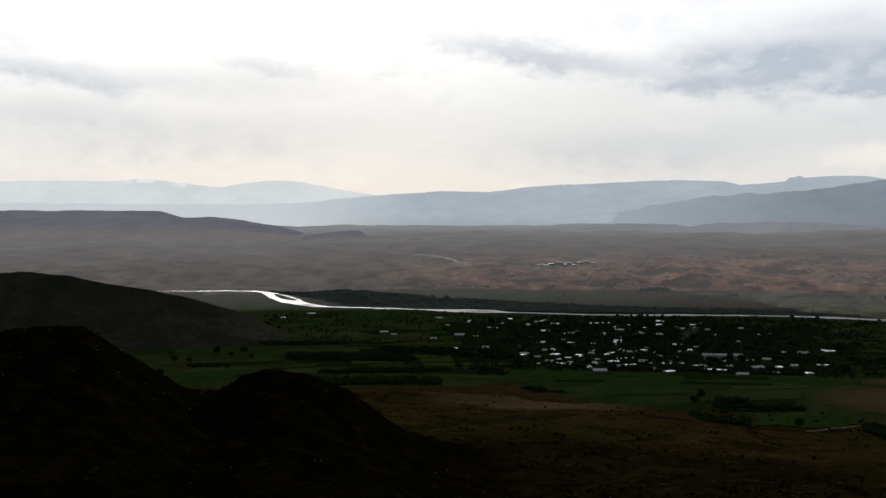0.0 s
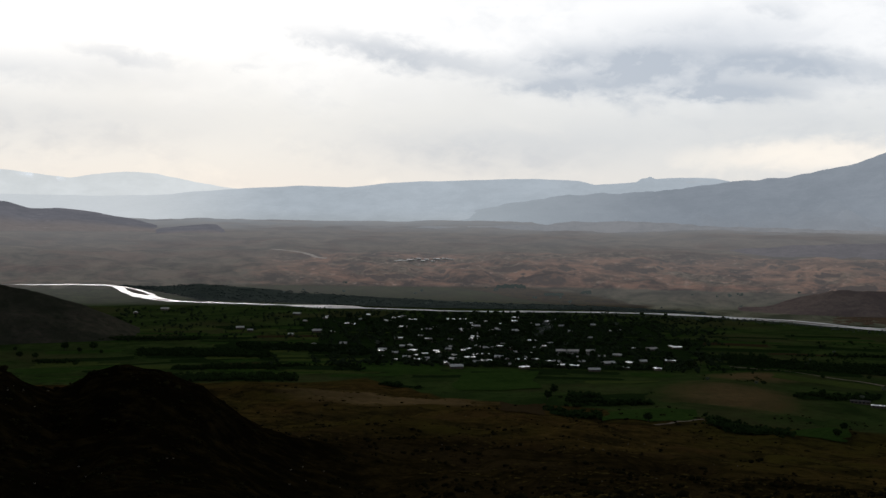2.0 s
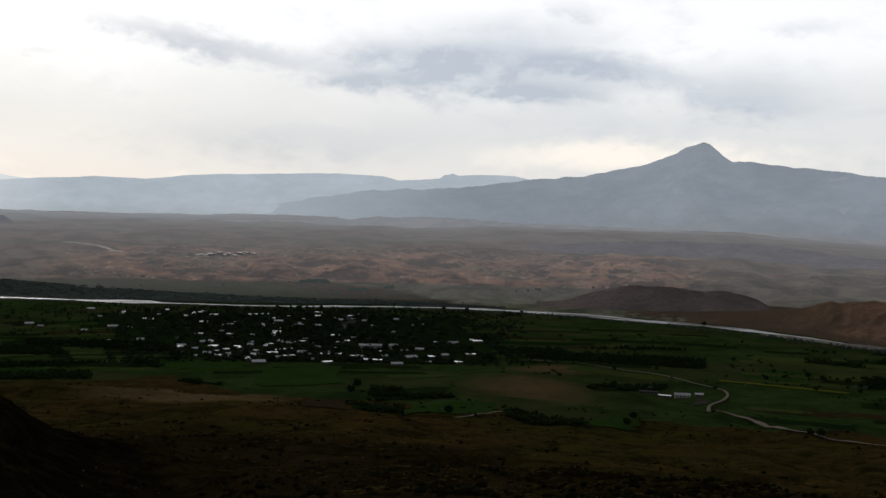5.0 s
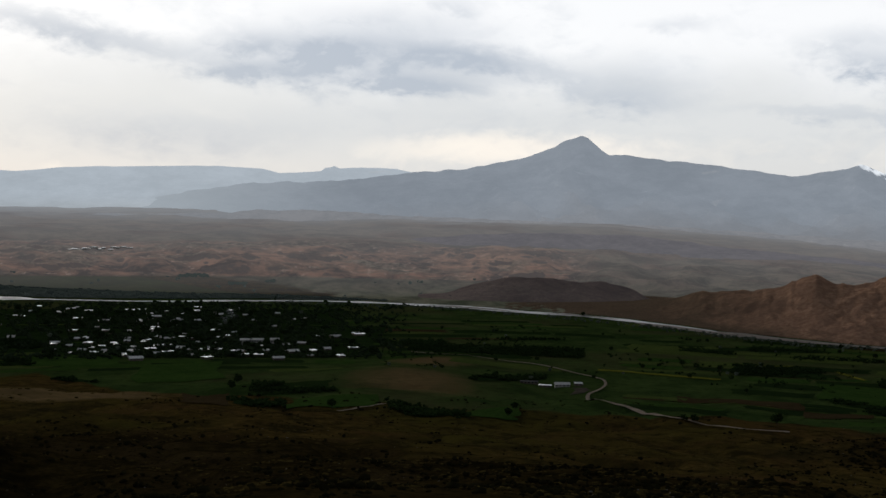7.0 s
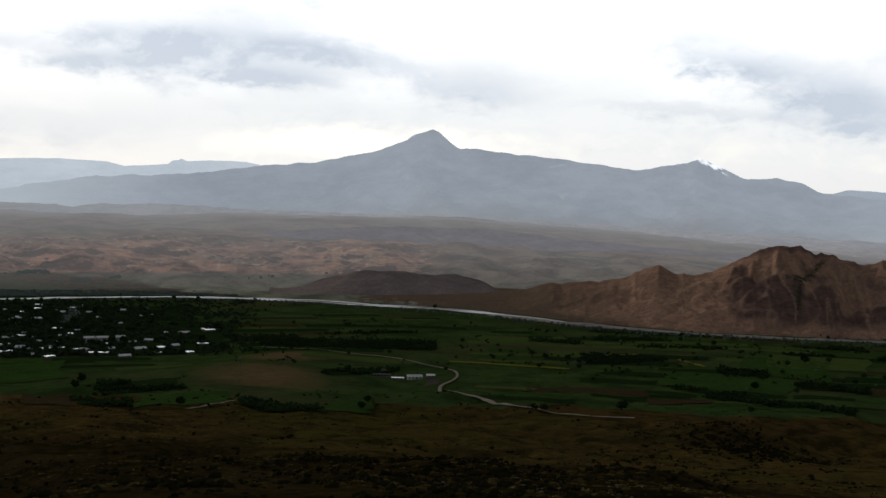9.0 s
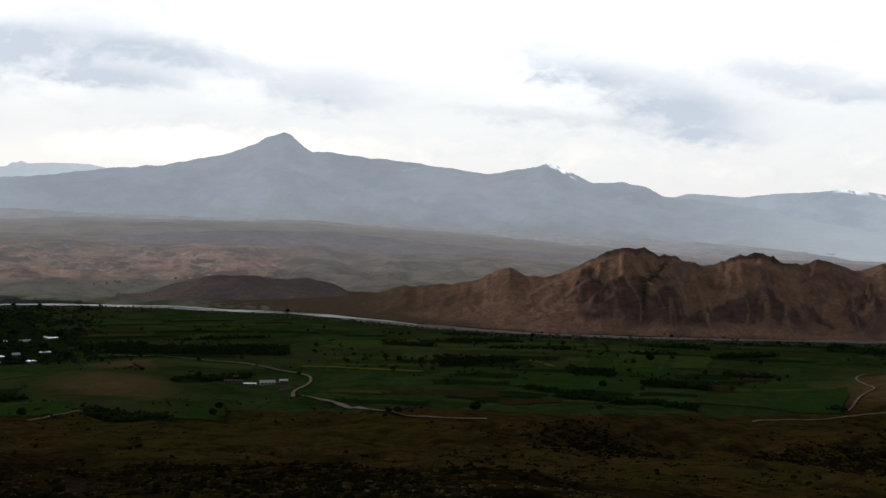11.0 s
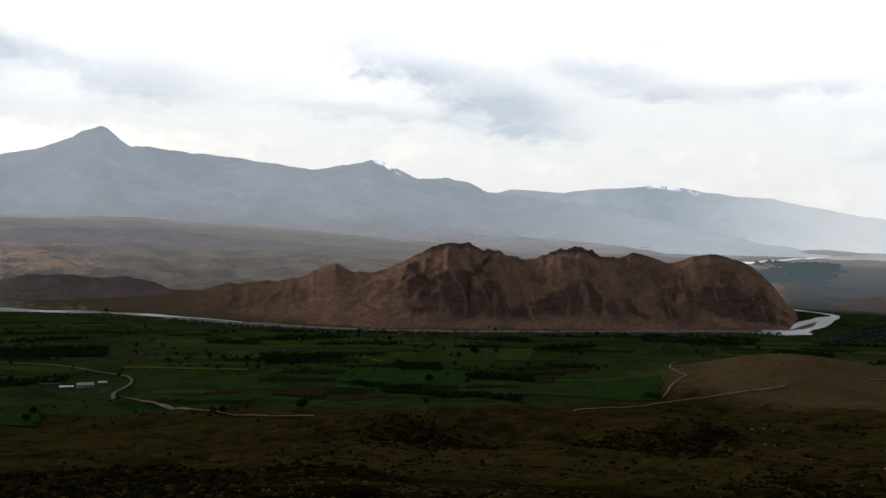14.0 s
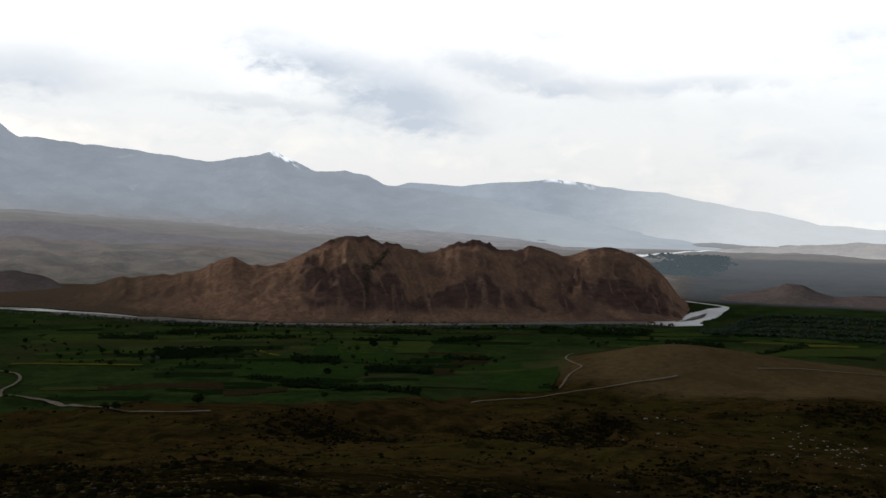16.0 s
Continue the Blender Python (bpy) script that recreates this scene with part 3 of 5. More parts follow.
POND = [(61.6, 1800, 10), (62.6, 1806, 30), (63.3, 1842, 44), (63.9, 1905, 46), (64.5, 2020, 36), (65.0, 2105, 24), (65.4, 2160, 12), (65.0, 2198, 9), (64.2, 2230, 9), (63.4, 2262, 10), (62.7, 2290, 10)]
FARRIVER = [(60.0, 3350, 16), (60.6, 3395, 34), (61.7, 3525, 30), (63.05, 3600, 18), (64.1, 3730, 20), (65.0, 3900, 24), (66.0, 4100, 34)]
ROAD = [(21.3, 1416), (22.2, 1405), (23.9, 1379), (25.6, 1351), (27.3, 1339), (28.4, 1317), (29.55, 1278), (30.6, 1248), (31.0, 1228), (31.1, 1188), (30.8, 1142), (30.3, 1112), (30.3, 1085), (30.9, 1052), (32.4, 1012), (34.1, 953), (35.6, 921), (37.4, 909), (40.0, 902)]
TRACK_A = [(53.0, 1024), (53.5, 1034), (54.9, 1044), (57.7, 1099), (60.5, 1144), (61.9, 1162), (63.2, 1175)]
TRACK_B = [(57.4, 1121), (57.6, 1144), (57.8, 1182), (58.1, 1213), (58.5, 1230), (58.1, 1255), (57.7, 1298), (57.8, 1346), (58.1, 1384)]
TRACK_C = [(67.0, 1212), (67.8, 1220), (68.7, 1232), (69.3, 1236), (71.1, 1248), (72.8, 1266), (76.0, 1285)]
TRACK_D = [(17.7, 887), (18.7, 911), (19.5, 929), (20.1, 945)]
TRACK_E = [(-15.9, 1640), (-15.5, 1668), (-14.6, 1727), (-13.5, 1814), (-12.7, 1936)]


def smooth_line(keys, step):
    """Points along a Catmull-Rom line through keys of bearing, range and more."""
    k = np.array(keys, float)
    px, py = xy(k[:, 0], k[:, 1])
    p = np.column_stack([px, py, k[:, 2:]])
    p = np.vstack([2 * p[0] - p[1], p, 2 * p[-1] - p[-2]])
    out = []
    for i in range(1, len(p) - 2):
        n = max(2, int(np.hypot(*(p[i + 1, :2] - p[i, :2])) / step))
        t = np.linspace(0, 1, n, endpoint=False)[:, None]
        out.append(0.5 * (2 * p[i] + (p[i + 1] - p[i - 1]) * t + (2 * p[i - 1] - 5 * p[i] + 4 * p[i + 1] - p[i + 2]) * t ** 2
                          + (3 * p[i] - p[i - 1] - 3 * p[i + 1] + p[i + 2]) * t ** 3))
    return np.vstack(out + [p[-2:-1]])


RIVER_LINE = smooth_line(RIVER, 12)
# ---- end terrain ----


def mesh_object(name, verts, faces, material, parent=None, shade=True):
    me = bpy.data.meshes.new(name)
    me.from_pydata([tuple(v) for v in verts] if not isinstance(verts, np.ndarray) else verts.tolist(), [], faces if isinstance(faces, list) else faces.tolist())
    me.materials.append(material)
    if shade:
        me.polygons.foreach_set("use_smooth", np.ones(len(me.polygons), bool))
    me.update()
    ob = new(name, me)
    ob.parent = parent
    return ob


def grid_faces(nu, nv, wrap=False):
    i, j = np.meshgrid(np.arange(nu if wrap else nu - 1), np.arange(nv - 1), indexing="ij")
    k = (i + 1) % nu
    return np.stack([i * nv + j, k * nv + j, k * nv + j + 1, i * nv + j + 1], -1).reshape(-1, 4)


def grid_object(name, x, y, z, material, wrap=False, **attrs):
    nu, nv = x.shape
    verts = np.stack([x, y, z], -1).reshape(-1, 3)
    faces = grid_faces(nu, nv, wrap)
    me = bpy.data.meshes.new(name)
    me.vertices.add(len(verts))
    me.vertices.foreach_set("co", verts.astype(np.float32).ravel())
    me.loops.add(faces.size)
    me.loops.foreach_set("vertex_index", faces[:, ::-1].astype(np.int32).ravel())
    me.polygons.add(len(faces))
    me.polygons.foreach_set("loop_start", np.arange(0, faces.size, 4, dtype=np.int32))
    me.polygons.foreach_set("use_smooth", np.ones(len(faces), bool))
    for key, v in attrs.items():
        at = me.attributes.new(key, "FLOAT", "POINT")
        at.data.foreach_set("value", np.asarray(v, np.float32).ravel())
    me.update(calc_edges=True)
    me.materials.append(material)
    return new(name, me)


# ---- large structure: the ground ----
bearings = np.concatenate([np.arange(-26, 80, 0.18), np.arange(80, 334, 3.0)])
ranges = np.concatenate([[0.0], np.geomspace(0.4, 200, 30), np.geomspace(203, 2380, 235), np.arange(2388, 3200, 11.0), np.linspace(3215, 4950, 62)])
GA, GR = np.meshgrid(bearings, ranges, indexing="ij")
GX, GY = xy(GA, GR)
GZ = ground_height(GX, GY)
WA, WR = polar(GX, GY)
EDGE = [(-16, 1230), (-4, 1206), (0.4, 1191), (3.3, 1240), (6, 1114), (9, 1015), (14, 965), (20, 945), (31, 940), (44, 965), (48.6, 985), (51.4, 1044), (54.2, 1064), (56.9, 1130), (57.7, 1200), (58.4, 1390), (75, 1390), (80, 1200)]
edge_in = crest_line(WA, EDGE) + 28 * fbm(GX, GY, 160, 3, 61)
turf_end = crest_line(WA, [(-26, 2480), (8, 2460), (14, 2230), (18, 2165), (21, 2130), (26, 2050), (30, 1985), (34, 1880), (38, 1790), (62, 1850), (65, 2330), (80, 2330)])
turf = smooth(WR, edge_in - 25, edge_in + 25) * (1 - smooth(WR, turf_end, turf_end + np.interp(WA, [8, 18, 60, 66], [120, 25, 25, 120])))
shift = 240 * (1 - smooth(WA, 10, 20))
steppe = np.maximum(smooth(WR - shift, 2200 + 60 * fbm(GX, GY, 300, 3, 63), 2400), smooth(WR, turf_end, turf_end + 25) * smooth(WA, 16, 19) * (1 - smooth(WA, 60, 64))) * (1 - smooth(WA, 60, 66) * (1 - smooth(WR, 3300, 3700)))
red = smooth(WR, 2480, 2580) * (1 - smooth(WR, 3000, 3200)) * smooth(WA, -10, 6) * (1 - smooth(WA, 27, 33)) * 0.9
# dry straw; lower weights on the left rises paint in cloud shade
straw = np.clip(mound(GX, GY, 66.5, 1240, 215, 160, 1.15) + mound(GX, GY, 21.2, 1120, 85, 120, 0.66) + mound(GX, GY, 22.6, 1310, 75, 45, 0.6)
                + mound(GX, GY, 4.5, 1010, 120, 80, 0.75), 0, 1)
# masks of the painted shade: the near knolls, then the near slopes
knoll_shade = (1 - smooth(WR, 480, 620)) * (1 - smooth(WA + 3 * fbm(GX, GY, 60, 3, 79), -3, 5)) * smooth(WR, 60, 120)
near_shade_end = np.interp(WA, [-26, 10, 40, 80], [760, 700, 480, 400])
near_shade = (1 - smooth(WR + 120 * fbm(GX, GY, 200, 3, 69), 0.6 * near_shade_end, 1.3 * near_shade_end)) * 0.95
# where the painted sunlit patches lie on the badlands
sunlit_clay = np.clip(mound(GX, GY, 25.5, 2810, 38, 75, 1.3) + mound(GX, GY, 27.6, 2750, 14, 30, 0.8) + mound(GX, GY, 22.6, 2890, 30, 20, 0.6), 0, 1)
dark = smooth(WA, 61, 66) * smooth(WR, 2150, 2350) * (1 - smooth(WR, 3300, 3600))
rise = np.gradient(GZ, axis=1) / np.gradient(GR, axis=1)
bluff = smooth(rise, 0.10, 0.32) * smooth(WR, 2450, 2560)
# air: how strongly the painted haze glows, by range
ground = grid_object("ground", GX, GY, GZ, M_GROUND, wrap=True, turf=turf, steppe=steppe, red=red, knoll_shade=knoll_shade, bluff=bluff, sunlit_clay=sunlit_clay, dark=dark, straw=straw, near_shade=near_shade,
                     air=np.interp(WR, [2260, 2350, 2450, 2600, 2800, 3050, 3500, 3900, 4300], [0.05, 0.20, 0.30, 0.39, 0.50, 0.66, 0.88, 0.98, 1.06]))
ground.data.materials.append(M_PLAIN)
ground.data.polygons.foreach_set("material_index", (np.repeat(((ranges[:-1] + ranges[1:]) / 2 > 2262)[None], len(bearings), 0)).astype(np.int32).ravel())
tagged(ground, "dry brown slopes, green valley floor and pale steppe with painted haze", "ground", kind="structure")


# ---- hills ----
ha, hr = np.meshgrid(np.arange(26.0, 64.6, 0.08), np.concatenate([np.arange(1690, 2060, 3.5), np.arange(2060, 2420, 9.0)]), indexing="ij")
hx, hy = xy(ha, hr)
hz, gully, face, ledge, chute = hill_height(hx, hy)
hz = np.where(hz < 0.3, -3.0, hz) + np.minimum(ground_height(hx, hy), 4.0)
slope = np.gradient(hz, axis=1) / np.gradient(hr, axis=1)
crag = np.clip(0.52 * ledge + 0.26 * smooth(ha, 42.5, 46) + 0.25 * smooth(slope, 0.7, 1.3) + 0.4 * smooth(face, 0.88, 1.0) * smooth(hz, 95, 115), 0, 1)
# last mask: duller, darker brown towards the hill's low tail and foot
rocky_hill = grid_object("rocky_hill", hx, hy, hz, M_HILL, crag=crag, chute=chute, grass=np.clip(1.0 - smooth(ha, 32, 42) + 0.5 * (1 - smooth(face, 0.0, 0.25)) * (1 - smooth(ha, 38, 46)), 0, 1))
tagged(rocky_hill, "long bare red-brown rocky hill with gullied face beside the river", "hill")

LEFT_CREST = [(-30, 95), (-21.2, 107), (-19.7, 107), (-18.0, 98), (-16.2, 85), (-14.6, 78), (-12.7, 63), (-10.8, 44), (-9.2, 24), (-7.8, 0)]


def ridge_object(name, keys, r_foot, r_top, r_back, z_foot, material, step, rows, rough, seed, power=1.0, gullies=0.12, size=90, snow=(), veil=(57, 70), soft=0.13, veil_east=(90, 99), reach=0.55):
    """A ridge along bearings: foot, crest and back, gullied."""
    k = np.array(keys, float)
    a = np.arange(k[0, 0], k[-1, 0] + step / 2, step)
    u = np.concatenate([np.linspace(0, 1, rows), np.linspace(1.08, 2, max(6, rows // 4))])
    A, U = np.meshgrid(a, u, indexing="ij")
    Rr = np.where(U < 1, r_foot + (r_top - r_foot) * U, r_top + (r_back - r_top) * (U - 1))
    X, Y = xy(A, Rr)
    crest = crest_line(A, keys, soft) + rough * fbm(X, Y, size * 0.45, 4, seed)
    g = fbm(X, Y, size, 5, seed + 3, True)
    front = np.clip(U, 0, 1)
    z = z_foot + (crest - z_foot) * front ** power
    z = z - (crest - z_foot) * gullies * 4 * front * (1 - front) * (1 - g)
    z = np.where(U > 1, z_foot - 8 + (crest - z_foot + 8) * (1 - smooth(U, 1, 2)), z)
    sn = np.zeros_like(z)
    for sa, sw, low in snow:
        sn = np.maximum(sn, np.exp(-((A - sa) / sw) ** 4) * smooth(front, low, low + 0.03) * smooth(fbm(X, Y, size * 0.16, 3, seed + 9), -0.25, 0.05))
    return grid_object(name, X, Y, z, material, crag=g * 0.5 * front, foot=1 - smooth(front, 0.05, reach), snow=sn,
                       veil=np.maximum(smooth((A - veil[0]) / (veil[1] - veil[0]), 0, 1), 0.75 * smooth(A, *veil_east)))


tagged(ridge_object("dark_hill", LEFT_CREST, 1640, 1800, 2000, -2, M_LEFT, 0.1, 60, 2.0, 71, 0.8, 0.24, 95),
       "dark brown bare hill at the edge of the valley", "hill")
tagged(ridge_object("low_ridge", [(21.6, 0), (22.9, 3), (24.35, 24), (25.5, 36), (26.6, 42), (28.3, 40), (29.7, 33), (30.9, 37), (31.7, 30), (32.35, 21), (33.0, 6), (33.6, 0)], 2200, 2330, 2460, -2, M_LOW, 0.1, 30, 2.0, 75, 0.8, 0.14, 60),
       "low dark brown ridge beyond the river", "hill", kind="structure")
tagged(ridge_object("hillock", [(65.0, 0), (66.3, 10), (67.4, 20), (68.2, 32), (69.0, 31), (69.6, 17), (70.4, 9), (71.8, 14), (73.2, 15), (76, 6), (78, 0)], 2290, 2420, 2560, -2, M_LOW, 0.1, 30, 1.5, 76, 0.8, 0.12, 60),
       "small brown hillock on the dark plain", "hill")
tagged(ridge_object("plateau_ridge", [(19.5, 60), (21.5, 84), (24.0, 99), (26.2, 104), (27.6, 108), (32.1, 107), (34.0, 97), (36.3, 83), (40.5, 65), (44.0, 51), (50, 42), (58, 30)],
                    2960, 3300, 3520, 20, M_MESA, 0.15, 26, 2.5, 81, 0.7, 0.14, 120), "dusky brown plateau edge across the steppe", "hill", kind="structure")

# ---- distant mountains ----
MASSIF = [
    (1.5, 112), (4.0, 132), (6.0, 150), (8.3, 176), (10.0, 208), (12.9, 245), (15.7, 258), (18.5, 276), (21.2, 306), (23.4, 317), (25.0, 340), (26.6, 366), (27.65, 397), (28.3, 415), (28.7, 440),
    (29.2, 452), (29.62, 462), (29.92, 450), (30.45, 415), (31.0, 387), (31.9, 386), (33.4, 373), (36.2, 354), (39.0, 322), (40.0, 312), (41.05, 331), (42.17, 343), (42.75, 362), (43.15, 352), (43.87, 324), (45.0, 290), (46.14, 284), (46.42, 290),
    (47.55, 274), (48.4, 243), (49.0, 233), (52.4, 208), (54.6, 174), (57.5, 128), (60.3, 89), (62.5, 60), (64.5, 36), (67, 10),
]
RANGE_EAST = [(44, 240), (47.3, 245), (49.0, 238), (49.6, 254), (51.2, 251), (52.35, 242), (53.75, 259), (55.7, 269), (56.9, 282), (58.4, 265), (60.5, 240), (62.2, 236), (63.7, 204), (65.8, 181), (67.5, 160), (69.6, 119), (72.6, 104), (84, 95)]
RANGE_MID = [(-32, 236), (-20, 238), (-12, 232), (-9, 231), (-6.3, 238), (-5.2, 252), (-2.7, 269), (-0.1, 279), (2.2, 276), (4.4, 295), (8.3, 311), (11.6, 319), (13.8, 310), (14.6, 294), (15.9, 302), (16.67, 306), (16.86, 321), (17.14, 321), (17.28, 329), (17.57, 318), (18.7, 326), (20.4, 322), (21.1, 311), (24, 280)]
RANGE_FAR = [(-34, 320), (-21.2, 329), (-18.7, 330), (-16.3, 326), (-14.8, 340), (-12.6, 319), (-11.0, 302), (-9.9, 319), (-8.5, 333), (-6.9, 325), (-5.2, 294), (-2.9, 264), (0, 250)]
TABLE = [(-30, 205), (-21.2, 207), (-14.0, 205), (-12.9, 181), (-11.3, 182), (-9.7, 168), (-8.6, 152), (-7.6, 138), (-6.6, 120), (-5.6, 98)]
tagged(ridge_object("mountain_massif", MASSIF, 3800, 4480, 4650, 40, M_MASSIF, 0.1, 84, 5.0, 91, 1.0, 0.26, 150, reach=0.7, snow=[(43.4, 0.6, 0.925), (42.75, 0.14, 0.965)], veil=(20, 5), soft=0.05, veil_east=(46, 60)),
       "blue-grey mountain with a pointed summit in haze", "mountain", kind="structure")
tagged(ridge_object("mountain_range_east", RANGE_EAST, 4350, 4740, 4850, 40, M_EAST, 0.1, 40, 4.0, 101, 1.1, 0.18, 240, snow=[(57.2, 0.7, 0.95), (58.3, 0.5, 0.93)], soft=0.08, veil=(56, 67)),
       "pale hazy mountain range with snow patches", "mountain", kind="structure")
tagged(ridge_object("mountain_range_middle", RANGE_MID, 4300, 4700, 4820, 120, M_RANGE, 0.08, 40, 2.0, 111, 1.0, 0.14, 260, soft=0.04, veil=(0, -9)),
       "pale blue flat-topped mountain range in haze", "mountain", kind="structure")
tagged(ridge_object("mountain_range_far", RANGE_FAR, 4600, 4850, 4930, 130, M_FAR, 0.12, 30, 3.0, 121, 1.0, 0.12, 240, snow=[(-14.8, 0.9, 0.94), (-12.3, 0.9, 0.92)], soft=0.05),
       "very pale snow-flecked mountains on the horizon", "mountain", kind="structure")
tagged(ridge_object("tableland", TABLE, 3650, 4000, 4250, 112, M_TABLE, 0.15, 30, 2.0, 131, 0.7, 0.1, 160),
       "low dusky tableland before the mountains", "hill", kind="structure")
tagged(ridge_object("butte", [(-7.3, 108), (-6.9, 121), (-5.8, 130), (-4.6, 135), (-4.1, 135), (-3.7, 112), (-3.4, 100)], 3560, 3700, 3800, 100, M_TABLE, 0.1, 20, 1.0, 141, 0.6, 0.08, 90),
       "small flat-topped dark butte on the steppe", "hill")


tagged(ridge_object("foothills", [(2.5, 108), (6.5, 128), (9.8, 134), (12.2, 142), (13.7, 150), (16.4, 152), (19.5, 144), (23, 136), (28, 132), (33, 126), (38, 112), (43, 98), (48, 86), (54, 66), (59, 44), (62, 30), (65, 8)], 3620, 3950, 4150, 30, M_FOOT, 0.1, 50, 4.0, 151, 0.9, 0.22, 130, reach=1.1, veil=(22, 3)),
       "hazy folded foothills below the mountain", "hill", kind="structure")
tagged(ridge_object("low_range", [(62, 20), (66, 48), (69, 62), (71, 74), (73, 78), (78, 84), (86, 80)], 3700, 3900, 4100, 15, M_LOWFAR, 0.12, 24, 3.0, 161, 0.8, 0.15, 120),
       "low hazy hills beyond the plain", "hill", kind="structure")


# ---- river, gravel, tracks ----
def strip(name, keys, material, lift, width=None, step=12.0, cols=5, ragged=0.0, seed=5):
    line = smooth_line(keys, step)
    d = np.gradient(line[:, :2], axis=0)
    d /= np.linalg.norm(d, axis=1)[:, None]
    side = np.column_stack([-d[:, 1], d[:, 0]])
    w = line[:, 2] if width is None else np.full(len(line), width)
    s = np.linspace(-0.5, 0.5, cols)
    wl = w * (1 + ragged * fbm(line[:, 0], line[:, 1], 60, 3, seed))
    X = line[:, :1] + side[:, :1] * wl[:, None] * s
    Y = line[:, 1:2] + side[:, 1:2] * wl[:, None] * s
    Z = np.maximum(ground_height(X, Y), np.maximum(ground_height(0.995 * X, 0.995 * Y), ground_height(1.005 * X, 1.005 * Y)) - 0.4) + lift
    return grid_object(name, X, Y, Z, material)


tagged(strip("river", RIVER, M_WATER, 0.7, ragged=0.5), "pale silty river with painted sky sheen winding across the valley", "river", kind="structure")
tagged(strip("river_bend", POND, M_WATER, 0.7, ragged=0.9, seed=8), "bright river bend round the foot of the hill", "river", kind="structure")
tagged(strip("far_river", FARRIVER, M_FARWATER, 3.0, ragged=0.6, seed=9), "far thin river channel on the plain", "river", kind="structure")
tagged(strip("gravel_bar", BAR, M_GRAVEL, 0.5, ragged=0.4, seed=11), "grey gravel bar along the river", "riverbank", kind="structure")
ISLANDS = [[(-8.45, 2500, 4), (-8.15, 2470, 16), (-7.8, 2440, 20), (-7.4, 2415, 5)], [(-7.2, 2372, 3), (-6.8, 2362, 9), (-6.4, 2352, 3)], [(1.0, 2192, 3), (1.8, 2188, 9), (2.6, 2180, 3)], [(22.0, 2088, 3), (23.4, 2068, 12), (25.2, 2032, 16), (26.6, 2004, 3)], [(63.0, 1852, 3), (63.7, 1890, 12), (64.2, 1960, 14), (64.5, 2020, 3)], [(28.0, 1990, 3), (29.0, 1972, 12), (30.4, 1942, 14), (31.6, 1912, 3)]]
for keys in ISLANDS:
    tagged(strip("gravel_island", keys, M_GRAVEL, 1.1, ragged=0.3, seed=12), "low gravel island in the pale river", "riverbank", kind="structure")
tagged(strip("valley_road", ROAD, M_TRACK, 1.3, 3.2, 5, 4, 0.25), "pale winding dirt road past a farm", "road", kind="structure")
tagged(strip("hill_track", TRACK_A, M_TRACK, 0.7, 3.0, 5, 3, 0.3), "pale dirt track climbing the brown slope", "road", kind="structure")
tagged(strip("side_track", TRACK_B, M_TRACK, 0.7, 2.4, 5, 3, 0.3), "narrow curving dirt track beside fields", "road", kind="structure")
tagged(strip("foot_track", TRACK_E, M_TRACK, 0.7, 5.0, 5, 3, 0.3), "faint track along the foot of a dark hill", "road", kind="structure")
tagged(strip("field_track", TRACK_D, M_TRACK, 0.7, 2.6, 5, 3, 0.3), "short pale track beside a green field", "road", kind="structure")
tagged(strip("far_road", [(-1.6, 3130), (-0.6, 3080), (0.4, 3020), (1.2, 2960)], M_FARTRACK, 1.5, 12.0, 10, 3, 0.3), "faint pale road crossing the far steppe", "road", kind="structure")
tagged(strip("upper_track", TRACK_C, M_TRACK, 0.7, 2.6, 5, 3, 0.3), "pale dirt track along the brown rise", "road", kind="structure")

rng = np.random.default_rng(7)
# far leaves glow faintly to paint the haze before them
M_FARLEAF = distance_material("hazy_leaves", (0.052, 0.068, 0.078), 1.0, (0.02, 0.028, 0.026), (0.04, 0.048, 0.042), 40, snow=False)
M_MIDLEAF = distance_material("hazy_mid_leaves", (0.036, 0.044, 0.043), 1.0, (0.02, 0.026, 0.022), (0.04, 0.048, 0.040), 40, snow=False)
ICO_V, ICO_F = None, None


def ico():
    """Twelve corners and twenty faces of a rough ball."""
    global ICO_V, ICO_F
    if ICO_V is None:
        bm = bmesh.new()
        bmesh.ops.create_icosphere(bm, subdivisions=1, radius=1.0)
        ICO_V = np.array([v.co[:] for v in bm.verts])
        ICO_F = np.array([[v.index for v in f.verts] for f in bm.faces])
        bm.free()
    return ICO_V, ICO_F


def clumps(centres, radii, seed, squash=0.8, rough=0.28):
    """Many small uneven leaf clumps as one set of corners and faces."""
    g = np.random.default_rng(seed)
    v, f = ico()
    n = len(centres)
    p = v[None] * (1 + rough * g.uniform(-1, 1, (n, len(v), 1))) * np.asarray(radii)[:, None, None] * np.array([1, 1, squash])
    turn = g.uniform(0, 6.28, n)
    c, s = np.cos(turn)[:, None], np.sin(turn)[:, None]
    p = np.stack([p[..., 0] * c - p[..., 1] * s, p[..., 0] * s + p[..., 1] * c, p[..., 2]], -1) + np.asarray(centres)[:, None]
    faces = (f[None] + (np.arange(n) * len(v))[:, None, None]).reshape(-1, 3)
    return p.reshape(-1, 3), faces


def tri_object(name, verts, faces, material, parent=None):
    me = bpy.data.meshes.new(name)
    me.vertices.add(len(verts))
    me.vertices.foreach_set("co", np.asarray(verts, np.float32).ravel())
    me.loops.add(faces.size)
    me.loops.foreach_set("vertex_index", faces.astype(np.int32).ravel())
    me.polygons.add(len(faces))
    me.polygons.foreach_set("loop_start", np.arange(0, faces.size, 3, dtype=np.int32))
    me.update(calc_edges=True)
    me.materials.append(material)
    ob = new(name, me)
    ob.parent = parent
    return ob


